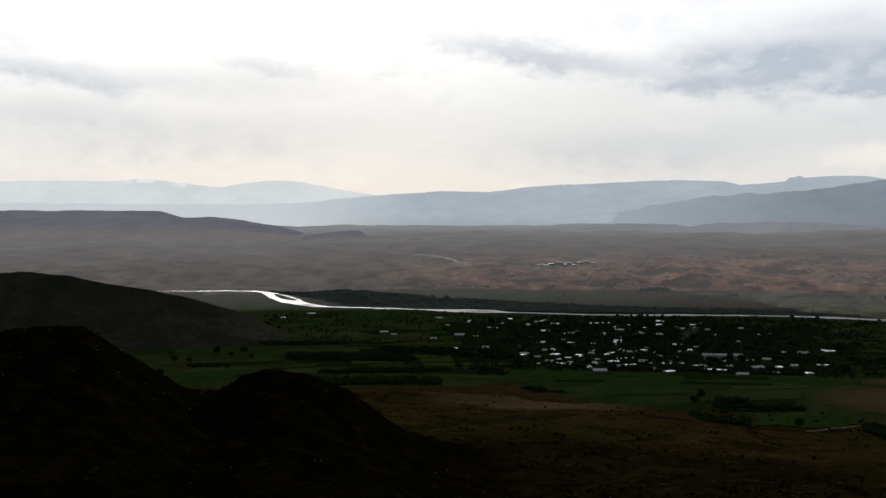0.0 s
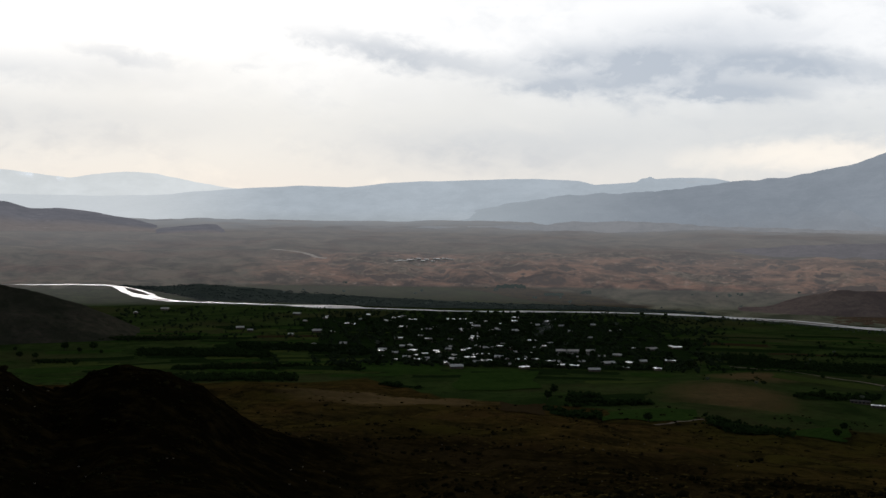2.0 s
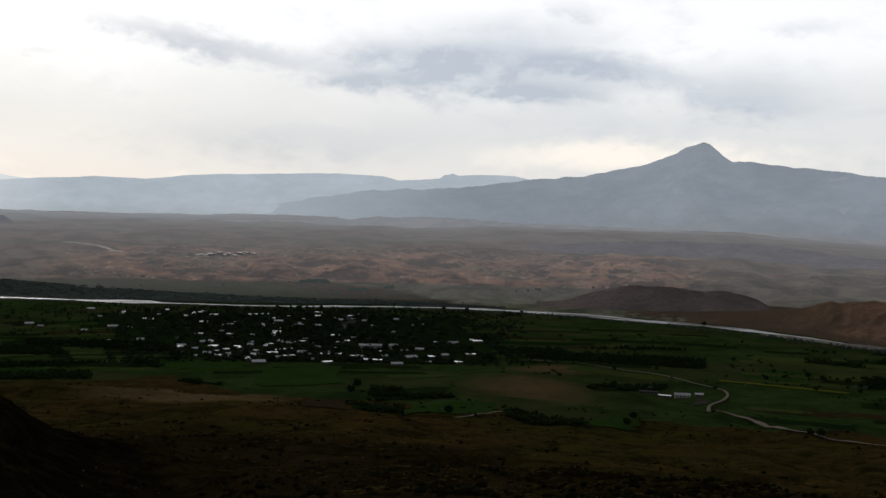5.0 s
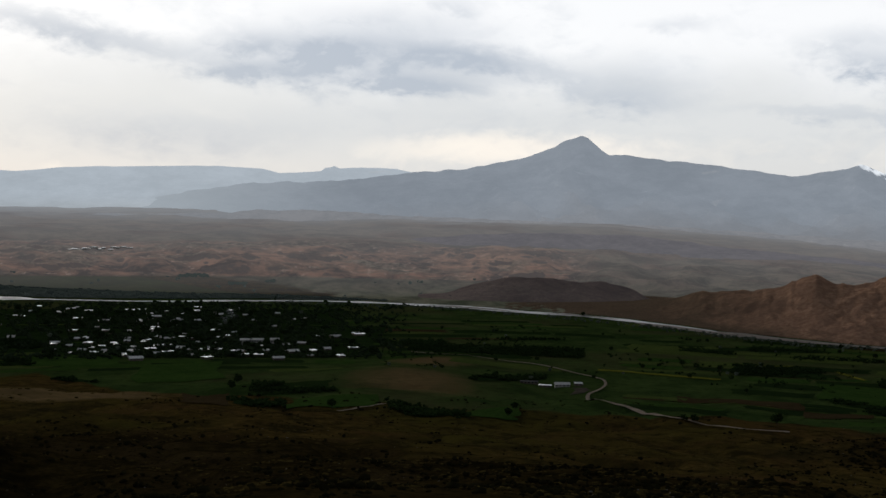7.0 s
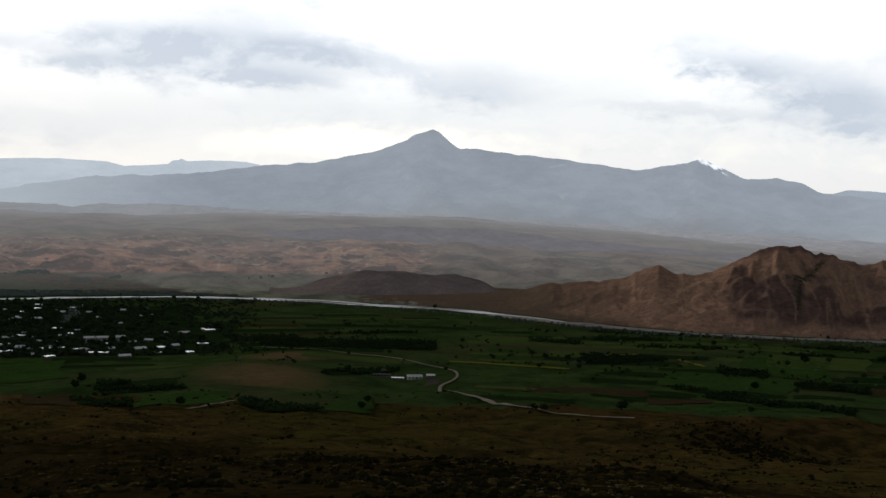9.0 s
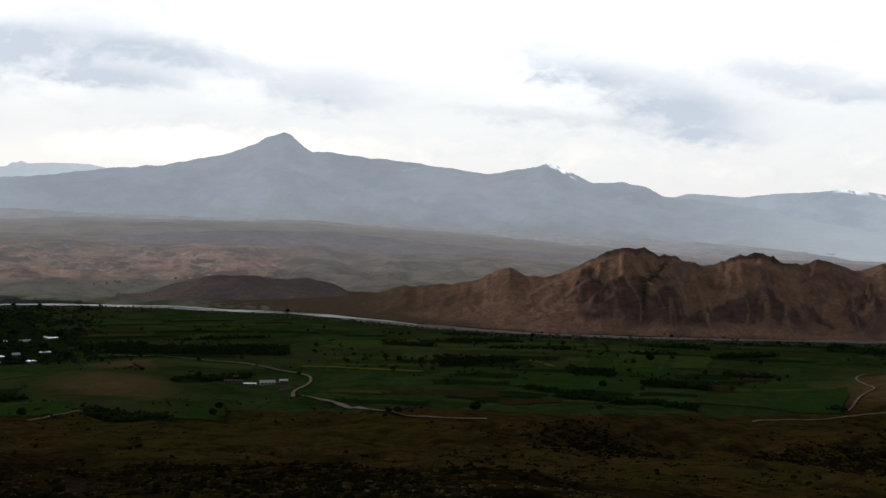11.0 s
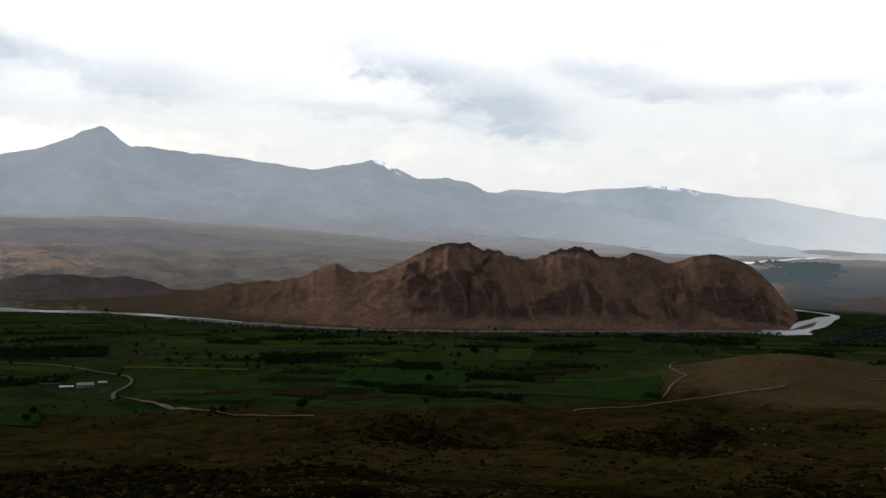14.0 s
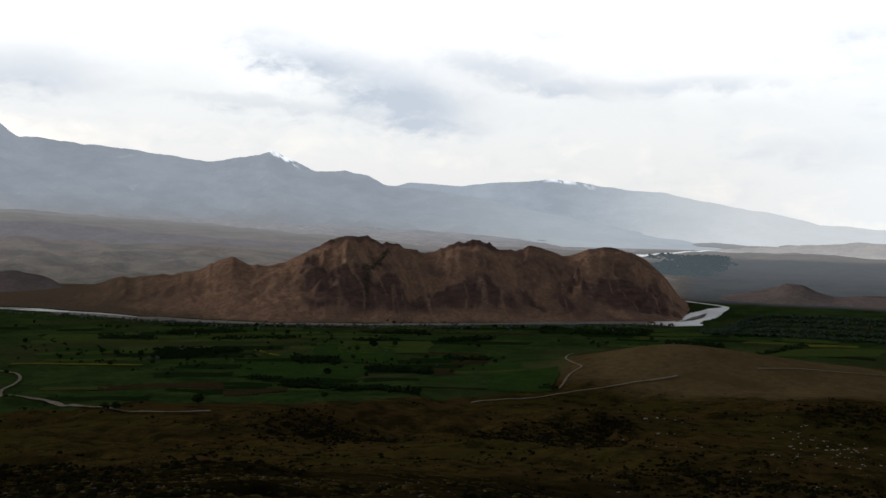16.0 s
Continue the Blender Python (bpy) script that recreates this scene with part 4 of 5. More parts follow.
def part(name, bm, material, parent, label=""):
    me = bpy.data.meshes.new(name)
    bm.to_mesh(me)
    bm.free()
    me.materials.append(material)
    ob = new(name, me)
    ob.parent = parent
    return tagged(ob, label)


def box(bm, x0, x1, y0, y1, z0, z1):
    v = [bm.verts.new(p) for p in ((x0, y0, z0), (x1, y0, z0), (x1, y1, z0), (x0, y1, z0), (x0, y0, z1), (x1, y0, z1), (x1, y1, z1), (x0, y1, z1))]
    for q in ((3, 2, 1, 0), (4, 5, 6, 7), (0, 1, 5, 4), (1, 2, 6, 5), (2, 3, 7, 6), (3, 0, 4, 7)):
        bm.faces.new([v[i] for i in q])


def prism(bm, w, d, z, rise, over, thick):
    """A gable roof of some thickness, ridge along x."""
    hw, hd = w / 2 + over, d / 2 + over
    drop = rise * over / (d / 2)
    prof = [(-hd, z - drop), (0, z + rise), (hd, z - drop), (hd, z - drop + thick), (0, z + rise + thick), (-hd, z - drop + thick)]
    a = [bm.verts.new((-hw, y, h)) for y, h in prof]
    b = [bm.verts.new((hw, y, h)) for y, h in prof]
    for ring in (a, b[::-1]):
        bm.faces.new([ring[i] for i in (0, 1, 4, 5)])
        bm.faces.new([ring[i] for i in (1, 2, 3, 4)])
    for i in range(6):
        j = (i + 1) % 6
        bm.faces.new((a[i], b[i], b[j], a[j]))
    bmesh.ops.recalc_face_normals(bm, faces=bm.faces)


def rest(a, r, lift=0.0):
    x, y = xy(a, r)
    return float(x), float(y), float(ground_height(x, y)) + lift


# ---- fields ----
def field(a0, r0, a1, r1, depth, material, label, lift=0.45):
    """A strip of crop draped on the valley floor between two bearings."""
    na, nr = max(4, int(abs(a1 - a0) * 2.5)), max(3, int(depth / 12))
    u, v = np.meshgrid(np.linspace(0, 1, na), np.linspace(0, 1, nr), indexing="ij")
    A = a0 + (a1 - a0) * u + 0.12 * np.sin(7 * v + a0)
    Rr = r0 + (r1 - r0) * u + depth * v
    x, y = xy(A, Rr)
    x, y = x + 3 * fbm(x, y, 50, 2, 201), y + 5 * fbm(x, y, 50, 2, 203)
    ob = grid_object("field", x, y, ground_height(x, y) + lift, material)
    return tagged(ob, label, "field", "valley fields")


LABELS = ["dark green strip in the valley, crop and painted shade under trees", "green crop strip on the valley floor", "light green young crop on the valley floor", "brown ploughed soil strip in the valley"]
bands = [(-13.5, 4.0, 1215), (-5.0, 21.0, 1200), (19.0, 31.0, 1300), (31.5, 57.0, 1010), (58.5, 74.0, 1500)]
for lo, hi, near in bands:
    r = near
    while r < (1830 if hi < 60 else 1760):
        depth = rng.uniform(16, 42)
        a = lo + rng.uniform(0, 1.5)
        while a < hi - 2:
            span = rng.uniform(2.0, 6.0)
            tilt = rng.uniform(-10, 14)
            village = 3.5 < a + span / 2 < 19.5 and 1330 < r < 1700
            bare = 18.0 < a + span / 2 < 25.0 and r < 1340
            if not bare and rng.random() < (0.2 if village else 0.62) and a + span < hi + 0.6 and r > crest_line(a + span, EDGE) + 12:
                k = rng.choice(4, p=[0.42, 0.32, 0.21, 0.05])
                field(a, r, a + span, r + tilt, depth * 0.85, CROPS[k], LABELS[k], 0.2 + 0.2 * rng.random())
            a += span + rng.uniform(0.1, 0.6)
        r += depth + rng.uniform(1, 6)
YELLOWS = ((30.6, 1306, 36.5, 1276, 11), (38.1, 1411, 40.0, 1432, 6), (42.1, 1402, 43.3, 1344, 9), (68.5, 1585, 71.5, 1620, 22), (66.2, 1600, 68.2, 1612, 10))
for a0, r0, a1, r1, d in YELLOWS:
    field(a0, r0, a1, r1, d, M_YELLOW, "yellow-green flowering crop strip in the valley", 0.7)
NAMED = {
    1: [(2.7, 1289, 7.2, 1283, 113), (7.8, 1104, 11.9, 1140, 165), (15.25, 887, 19.8, 931, 75), (24.2, 894, 26.8, 929, 55), (53.9, 1087, 57.4, 1107, 135), (41.3, 1183, 47.5, 1171, 110), (45.2, 1305, 49.1, 1285, 160)],
    2: [(-2.4, 1301, 2.7, 1351, 40), (66.2, 1440, 72.8, 1545, 80), (46.3, 1375, 50.8, 1385, 110), (32.2, 1504, 36.6, 1504, 80)],
    3: [(9.9, 905, 12.3, 892, 120), (34.6, 1099, 40.5, 1089, 45), (40.5, 1046, 43.8, 1055, 40), (51.0, 1212, 52.1, 1210, 38), (52.0, 1287, 53.7, 1297, 25)],
}
# dark ground added under the village, painting the shade between its trees
NAMED[0] = [(3.6, 1362, 9.0, 1352, 150), (9.1, 1350, 14.5, 1345, 150), (14.6, 1345, 19.5, 1372, 130), (1.0, 1530, 8.0, 1520, 200), (8.1, 1512, 14.6, 1508, 200), (14.7, 1500, 20.0, 1500, 210), (0.0, 1740, 8.0, 1732, 230), (8.1, 1724, 18.0, 1722, 240)]
for k, rows in NAMED.items():
    for a0, r0, a1, r1, d in rows:
        field(a0, r0, a1, r1, d, CROPS[k], LABELS[k], 0.65)
for a0, r0, a1, r1, d in ((61.8, 1640, 64.8, 1668, 36), (68.2, 1640, 70.6, 1650, 60)):
    field(a0, r0, a1, r1, d, CROPS[2], LABELS[2], 0.8)
field(29.45, 1116, 30.1, 1122, 36, M_YARD, "bare pale yard beside farm buildings", 0.5)


# ---- trees ----
def tree_kind(seed, height, spread, trunk, material, count, slim=False):
    """Trunk, limbs and a crown of many leaf clumps with gaps."""
    g = np.random.default_rng(seed)
    root = new("poplar_tree" if slim else "tree")
    bm = bmesh.new()
    bmesh.ops.create_cone(bm, cap_ends=True, segments=7, radius1=trunk, radius2=trunk * 0.35, depth=height * 0.7, matrix=Matrix.Translation((0, 0, height * 0.35)))
    part("trunk", bm, M_BARK, root)
    bm = bmesh.new()
    for k in range(5):
        t = k / 5 * 6.28 + g.uniform(-0.4, 0.4)
        tilt = 0.25 if slim else 0.85
        m = Matrix.Translation((0, 0, height * g.uniform(0.3, 0.5))) @ Matrix.Rotation(t, 4, "Z") @ Matrix.Rotation(tilt, 4, "Y") @ Matrix.Translation((0, 0, height * 0.17))
        bmesh.ops.create_cone(bm, cap_ends=True, segments=5, radius1=trunk * 0.4, radius2=trunk * 0.12, depth=height * 0.34, matrix=m)
    part("limbs", bm, M_BARK, root)
    d = g.normal(size=(count, 3))
    d /= np.linalg.norm(d, axis=1)[:, None]
    rad = g.uniform(0.35, 1.0, count) ** 0.6
    c = d * rad[:, None] * np.array([spread, spread, height * (0.46 if slim else 0.36)]) + np.array([0, 0, height * (0.54 if slim else 0.62)])
    size = g.uniform(0.16, 0.34, count) * spread * (1.1 if slim else 1.0)
    v, f = clumps(c, size, seed + 5, 0.75)
    leaves = g.normal(size=(150, 3))
    leaves /= np.linalg.norm(leaves, axis=1)[:, None]
    lc = leaves * g.uniform(0.9, 1.15, 150)[:, None] * np.array([spread, spread, height * (0.46 if slim else 0.37)]) + np.array([0, 0, height * (0.54 if slim else 0.62)])
    q = g.normal(size=(150, 3, 3)) * spread * 0.09
    lv = (lc[:, None] + q).reshape(-1, 3)
    tri_object("crown", np.vstack([v, lv]), np.vstack([f, np.arange(450).reshape(-1, 3) + len(v)]), material, root)
    return root


KINDS = [
    tree_kind(301, 7.5, 3.6, 0.28, M_LEAF, 46), tree_kind(302, 6.0, 3.0, 0.24, M_LEAF, 38), tree_kind(303, 9.0, 4.2, 0.34, M_LEAF, 54),
    tree_kind(304, 5.0, 2.9, 0.2, M_WILLOW, 34), tree_kind(305, 13.0, 1.7, 0.26, M_LEAF, 46, slim=True),
]
TREE_LABELS = ["dark green round-crowned tree in the valley", "small dark green tree beside fields", "broad dark green tree on the valley floor", "grey-green willow bush on the valley floor", "tall slim dark poplar among village houses"]
used = set()


def tree(k, a, r, size, group):
    m = pose(*rest(a, r, -0.1), 0, 0, rng.uniform(0, 360))
    ob = KINDS[k]
    if k in used:
        ob = copy_thing(ob, m)
    else:
        used.add(k)
        ob.matrix_basis = m
    ob.scale = (size,) * 3
    return tagged(ob, TREE_LABELS[k], "tree", group)


single = [
    (39.4, 941, 2, 1.1), (35.0, 926, 1, 1.0), (35.5, 924, 1, 1.1), (36.65, 1349, 2, 0.9), (35.5, 1361, 2, 0.8), (34.8, 1383, 2, 0.8), (35.2, 1282, 0, 0.8), (48.0, 1422, 2, 1.3), (45.75, 1197, 2, 1.0),
    (45.6, 985, 1, 1.0), (49.1, 1446, 0, 0.9), (42.9, 1401, 0, 0.8), (-11.25, 1565, 2, 1.2), (-9.95, 1557, 2, 1.2), (-10.6, 1536, 0, 0.9), (-9.6, 1516, 1, 0.9), (-13.3, 1500, 0, 1.1), (-12.6, 1482, 0, 1.1),
    (-13.5, 1569, 1, 1.0), (17.4, 909, 2, 0.9), (12.4, 1030, 2, 0.9), (12.7, 1098, 2, 1.0), (26.6, 955, 0, 0.9), (26.3, 936, 0, 0.9), (14.5, 2085, 4, 1.1), (19.9, 1405, 4, 1.0),
    (20.2, 1400, 4, 1.0), (19.6, 1398, 4, 0.9), (29.9, 1950, 2, 0.9), (17.0, 2090, 0, 1.0), (25.6, 1188, 2, 0.9),
]
for a, r, k, s in single:
    tree(k, a, r, s, "single valley trees")
n = 0
while n < 185:  # among the houses
    a, r = rng.normal(10.0, 4.6), rng.uniform(1330, 1960)
    if 1.5 < a < 19.5:
        tree(int(rng.choice(5, p=[0.34, 0.28, 0.16, 0.08, 0.14])), a, r, rng.uniform(0.75, 1.2), "village trees")
        n += 1
n = 0
while n < 80:  # scattered over the fields
    a, r = rng.uniform(20, 64), rng.uniform(1180, 1720)
    if a < 55.5 or r > 1480:
        tree(int(rng.choice(4, p=[0.3, 0.4, 0.1, 0.2])), a, r, rng.uniform(0.5, 0.95), "field trees")
        n += 1


def grove(name, a, r, height, seed, material, label, per=6, wide=0.42, fat=1.0, squash=0.85):
    """Trees too many to count, each of several clumps, in one mesh."""
    g = np.random.default_rng(seed)
    x, y = xy(np.asarray(a), np.asarray(r))
    z = ground_height(x, y)
    h = height * g.uniform(0.65, 1.25, len(x))
    base = np.repeat(np.column_stack([x, y, z]), per, 0)
    hh = np.repeat(h, per)
    off = g.normal(size=(len(base), 3)) * np.array([wide * 0.55, wide * 0.55, 0.20]) * hh[:, None] + np.array([0, 0, 0.55]) * hh[:, None]
    off[:, 2] = np.clip(off[:, 2], 0.16 * hh, 0.95 * hh)
    v, f = clumps(base + off, hh * fat * g.uniform(0.16, 0.34, len(base)), seed + 1, squash, 0.34)
    return tagged(tri_object(name, v, f, material), label, "trees", kind="stuff")


def belt(name, rows, height, seed, label, material=None, gap=3.5):
    for i, (a0, r0, a1, r1, depth) in enumerate(rows):
        g = np.random.default_rng(seed + i)
        length = math.radians(abs(a1 - a0)) * (r0 + r1) / 2
        n = int(max(8, length / gap * max(1, depth / (gap * 1.25))))
        n = min(n, 900)
        u = g.uniform(0, 1, n)
        a, r = a0 + (a1 - a0) * u + g.normal(0, 0.12, n), r0 + (r1 - r0) * u + depth * g.uniform(0, 1, n) + g.normal(0, 5.0, n)
        keep = fbm(*xy(a, r), 60, 3, 77) > -0.5
        grove(name, a[keep], r[keep], height, seed + 50 + i, material or M_LEAF, label, 3, 0.7, 1.6)
        # dark sheet added below the belt to keep gaps between crowns dark
        if depth > 18:
            field(a0, r0, a1, r1, depth, CROPS[0], LABELS[0], 0.75)


WEST = [
    (-12.2, 1806, -8.75, 1810, 60), (-10.7, 1971, -8.6, 1963, 30), (-9.9, 1669, -4.8, 1641, 28), (-7.8, 1484, -1.4, 1442, 80), (-3.6, 1561, 3.25, 1462, 80), (-6.4, 1333, 3.0, 1299, 45),
    (-6.1, 1226, -0.2, 1214, 50), (-14.9, 1694, -13.8, 1726, 35), (-12.6, 1440, -10.8, 1430, 18), (4.1, 1158, 6.1, 1126, 30), (13.5, 985, 17.5, 1020, 95), (20.0, 1484, 23.1, 1501, 46),
]
MIDDLE = [
    (24.5, 1130, 28.1, 1214, 45), (20.3, 907, 24.2, 884, 60), (12.4, 908, 15.0, 895, 50), (21.4, 1425, 29.8, 1410, 85), (34.8, 1528, 37.2, 1512, 35), (37.3, 1333, 41.5, 1327, 80),
    (38.0, 1573, 41.5, 1581, 30), (41.8, 1159, 45.2, 1141, 25), (43.5, 1103, 50.3, 1045, 45), (23.9, 1562, 29.0, 1592, 12), (32.4, 1632, 35.9, 1664, 10),
]
EAST = [
    (44.0, 1299, 46.3, 1278, 50), (47.7, 1238, 51.0, 1212, 28), (51.7, 1329, 53.9, 1327, 17), (47.4, 1585, 50.8, 1577, 35), (51.4, 1496, 53.9, 1533, 30), (56.4, 1109, 57.2, 1127, 12),
    (56.5, 1621, 61.5, 1641, 80), (62.6, 1541, 65.2, 1533, 45), (67.2, 1474, 69.2, 1601, 22), (44.6, 1473, 49.4, 1506, 10), (40.1, 1510, 44.6, 1521, 12), (65.9, 1682, 74.0, 1802, 14),
]
belt("tree_belt", WEST, 3.2, 400, "dense dark green orchard belt between fields")
belt("tree_belt", MIDDLE, 3.0, 440, "dark green belt of trees across the fields")
belt("tree_belt", EAST, 3.2, 480, "dark green tree belt near the river")
g = np.random.default_rng(520)
a = g.uniform(64.3, 76, 1300)
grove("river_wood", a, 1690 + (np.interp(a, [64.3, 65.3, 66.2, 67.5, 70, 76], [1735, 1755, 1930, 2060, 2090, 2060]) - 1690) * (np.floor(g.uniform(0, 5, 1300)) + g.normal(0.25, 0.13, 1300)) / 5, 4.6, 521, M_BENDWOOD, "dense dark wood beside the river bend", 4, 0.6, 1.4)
BANK = [(-9, 2520), (-7, 2440), (-5, 2350), (0, 2255), (4, 2190), (9, 2150), (15, 2165), (20, 2150)]
# sheet added under the wood so no pale ground shows between trees
ba, bu = np.meshgrid(np.arange(-8.8, 20, 0.2), np.linspace(0, 1, 14), indexing="ij")
bx, by = xy(ba, crest_line(ba, BANK) + 20 + bu * np.interp(ba, [-9, -7, -5, 6, 14, 20], [8, 60, 170, 170, 95, 12]))
bx, by = bx + 6 * fbm(bx, by, 60, 3, 211), by + 16 * fbm(bx, by, 70, 3, 213)
tagged(grid_object("thicket_floor", bx, by, ground_height(bx, by) + 0.9, M_THICKET), "undergrowth below the riverside wood, paled by painted haze", "ground", kind="structure")
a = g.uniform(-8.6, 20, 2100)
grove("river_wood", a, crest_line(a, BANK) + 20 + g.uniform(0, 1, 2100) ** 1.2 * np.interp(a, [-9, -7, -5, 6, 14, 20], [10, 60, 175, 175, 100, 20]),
      1.7, 523, M_DUSK, "wood along the far river bank, paled by painted haze", 3, 3.4, 4.4, 0.42)
a = np.concatenate([g.normal(10.0, 4.2, 1900), g.uniform(1.0, 21.0, 1200)])
grove("village_trees", a, g.uniform(1345, 2080, 3100), 4.8, 525, M_GARDEN, "dark garden trees thick between village houses", 3, 0.6, 1.5)
a = g.uniform(-9, 1.5, 260)
grove("garden_trees", a, g.uniform(1640, 2180, 260), 5.2, 527, M_GARDEN, "scattered dark trees near the river", 5)
a = g.uniform(20, 62, 900)
r = g.uniform(1230, 1760, 900)
keep = (fbm(*xy(a, r), 110, 3, 83) > 0.12) & ((a < 55.5) | (r > 1480))
grove("field_scrub", a[keep], r[keep], 3.4, 529, M_LEAF, "scattered dark bushes and hedges in the fields", 5, 0.6)
a = g.uniform(-5.5, 16, 300)
a = a[(a < 0.6) | (a > 3.2)]
grove("bank_willows", a, np.interp(a, [-5.5, -2.6, 1.2, 4, 7, 16], [2290, 2255, 2170, 2140, 2102, 2112]) - 16 - np.abs(g.normal(0, 14, len(a))), 2.4, 535, M_WILLOW, "grey-green willows on the village river bank", 5, 0.5)
a = g.uniform(15, 63, 700)
grove("bank_willows", a, np.interp(a, [15, 21, 26, 32.3, 36.4, 40.6, 48.5, 54, 63], [2105, 2065, 1965, 1842, 1735, 1672, 1665, 1705, 1795]) - np.abs(g.normal(0, 18, 700)),
      4.2, 531, M_WILLOW, "grey-green willows along the gravel bank", 4, 0.5)
a = np.concatenate([g.uniform(9.8, 11.2, 60), g.uniform(12.2, 13.1, 24), g.uniform(14.0, 14.5, 14), g.uniform(-2, 30, 30), g.uniform(61.6, 66.5, 2400)])
r = np.concatenate([g.uniform(2515, 2540, 60), g.uniform(2425, 2436, 24), g.uniform(2455, 2475, 14), g.uniform(2260, 2560, 30), g.uniform(2850, 3520, 2400)])
keep = (a < 40) | (fbm(*xy(a, r), 240, 3, 97) + 0.5 - 1.5 * np.abs((a - 63.4) / 3.0) ** 2 + g.uniform(-0.45, 0.35, len(a)) > 0)
a, r = a[keep], r[keep]
grove("steppe_trees", a[a < 40], r[a < 40], 5.0, 534, M_MIDLEAF, "clumps of trees beyond the river with painted haze", 5, 0.6, 1.6)
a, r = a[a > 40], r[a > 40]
grove("steppe_trees", a, r, 6.0, 533, M_FARLEAF, "far clumps of trees on the plain with painted haze", 3, 1.0, 2.2)

# ---- shrubs in the gullies of the hill ----
for line, count, wide, seed in (([(48.7, 0.86), (48.2, 0.72), (47.65, 0.62), (47.55, 0.48), (47.7, 0.34)], 420, 0.10, 541),):
    k = np.array(line)
    u = g.uniform(0, len(k) - 1, count)
    a = np.interp(u, range(len(k)), k[:, 0]) + g.normal(0, wide, count)
    r = crest_line(a, HILL_FOOT) + 215 * (np.interp(u, range(len(k)), k[:, 1]) + g.normal(0, 0.02, count))
    x, y = xy(a, r)
    z = hill_height(x, y)[0] + np.minimum(ground_height(x, y), 4.0)
    v, f = clumps(np.repeat(np.column_stack([x, y, z + 0.4]), 3, 0) + g.normal(0, 1.2, (3 * count, 3)) * np.array([1, 1, 0.3]), g.uniform(0.4, 0.95, 3 * count), seed, 0.6, 0.35)
    tagged(tri_object("gully_shrubs", v, f, M_SHRUB), "dark green shrubs in a gully of the hill", "shrubs", kind="stuff")

# ---- foreground scrub and stones ----
N = 15500
a = g.uniform(-25, 78, N)
r = 170 * (1060 / 170) ** g.uniform(0, 1, N)
dens = fbm(*xy(a, r), 90, 3, 87) + 0.6 * fbm(*xy(a, r), 22, 2, 89)
for m in ((58.8, 880, 70, 60, 1.0), (65.5, 560, 90, 90, 1.0), (71.3, 1030, 60, 50, 1.0), (44.4, 830, 50, 45, 0.9), (29.0, 300, 70, 70, 0.9), (54.5, 850, 30, 20, 0.8), (14.0, 420, 60, 60, 0.7), (5.0, 560, 60, 60, 0.6)):
    dens = dens + mound(*xy(a, r), *m)
keep = dens > -0.05
x, y = xy(a[keep], r[keep])
z = ground_height(x, y)
k = len(x)
size = (0.32 + 1.0 * g.uniform(0, 1, k) ** 2.4) * np.interp(r[keep], [170, 1060], [1.1, 1.9])
c = np.repeat(np.column_stack([x, y, z + size * 0.25]), 2, 0) + g.normal(size=(2 * k, 3)) * np.repeat(size, 2)[:, None] * np.array([0.75, 0.75, 0.14])
v, f = clumps(c, np.repeat(size, 2) * g.uniform(0.35, 0.9, 2 * k), 535, 0.6, 0.4)
tagged(tri_object("scrub", v, f, M_SCRUB), "low dark scrub and tufts over dry slopes", "scrub", kind="stuff")
N = 14500
a = g.uniform(-4, 78, N)
r = 190 * (1120 / 190) ** g.uniform(0, 1, N)
keep = (r < crest_line(a, EDGE) - 10) & ((a > 6) | (r > 640)) & (fbm(*xy(a, r), 45, 3, 103) > -0.35)
x, y = xy(a[keep], r[keep])
k = len(x)
size = (0.45 + 1.1 * g.uniform(0, 1, k) ** 2) * np.interp(r[keep], [190, 1120], [0.75, 1.7])
v, f = clumps(np.column_stack([x, y, ground_height(x, y) - size * 0.05]), size, 539, 0.34, 0.45)
tagged(tri_object("tussocks", v, f, M_TUSSOCK), "dry brown and olive grass tussocks over the slopes", "grass", kind="stuff")
for a0, r0, across, along, count, seed in ((57.8, 850, 40, 40, 330, 551), (60.0, 895, 22, 18, 110, 571), (66.0, 560, 44, 60, 420, 553), (72.0, 1020, 50, 40, 260, 555), (47.5, 812, 34, 22, 130, 573), (44.4, 820, 40, 45, 240, 557), (29.5, 300, 34, 50, 130, 559),
                                            (54.5, 850, 20, 20, 90, 561), (12.0, 360, 34, 60, 130, 563), (62.0, 330, 26, 50, 300, 565), (70.0, 300, 24, 40, 260, 567), (37.0, 420, 40, 50, 110, 569)):
    cx, cy = xy(a0, r0)
    s, c = math.sin(math.radians(a0)), math.cos(math.radians(a0))
    u, v = g.normal(0, across * 0.6, count), g.normal(0, along * 0.6, count)
    x, y = cx + u * c + v * s, cy - u * s + v * c
    size = g.uniform(0.6, 1.7, count) * (0.6 + r0 / 1200)
    cc = np.repeat(np.column_stack([x, y, ground_height(x, y) + size * 0.3]), 3, 0) + g.normal(size=(3 * count, 3)) * np.repeat(size, 3)[:, None] * np.array([0.7, 0.7, 0.15])
    v, f = clumps(cc, np.repeat(size, 3) * g.uniform(0.35, 0.8, 3 * count), seed, 0.6, 0.4)
    tagged(tri_object("thicket", v, f, M_SCRUB), "dark low thicket on the dry slope", "scrub", kind="stuff")
N = 2600
a = g.uniform(-25, 78, N)
r = 200 * (980 / 200) ** g.uniform(0, 1, N)
keep = fbm(*xy(a, r), 60, 3, 93) > 0.30
x, y = xy(a[keep], r[keep])
size = g.uniform(0.12, 0.45, keep.sum())
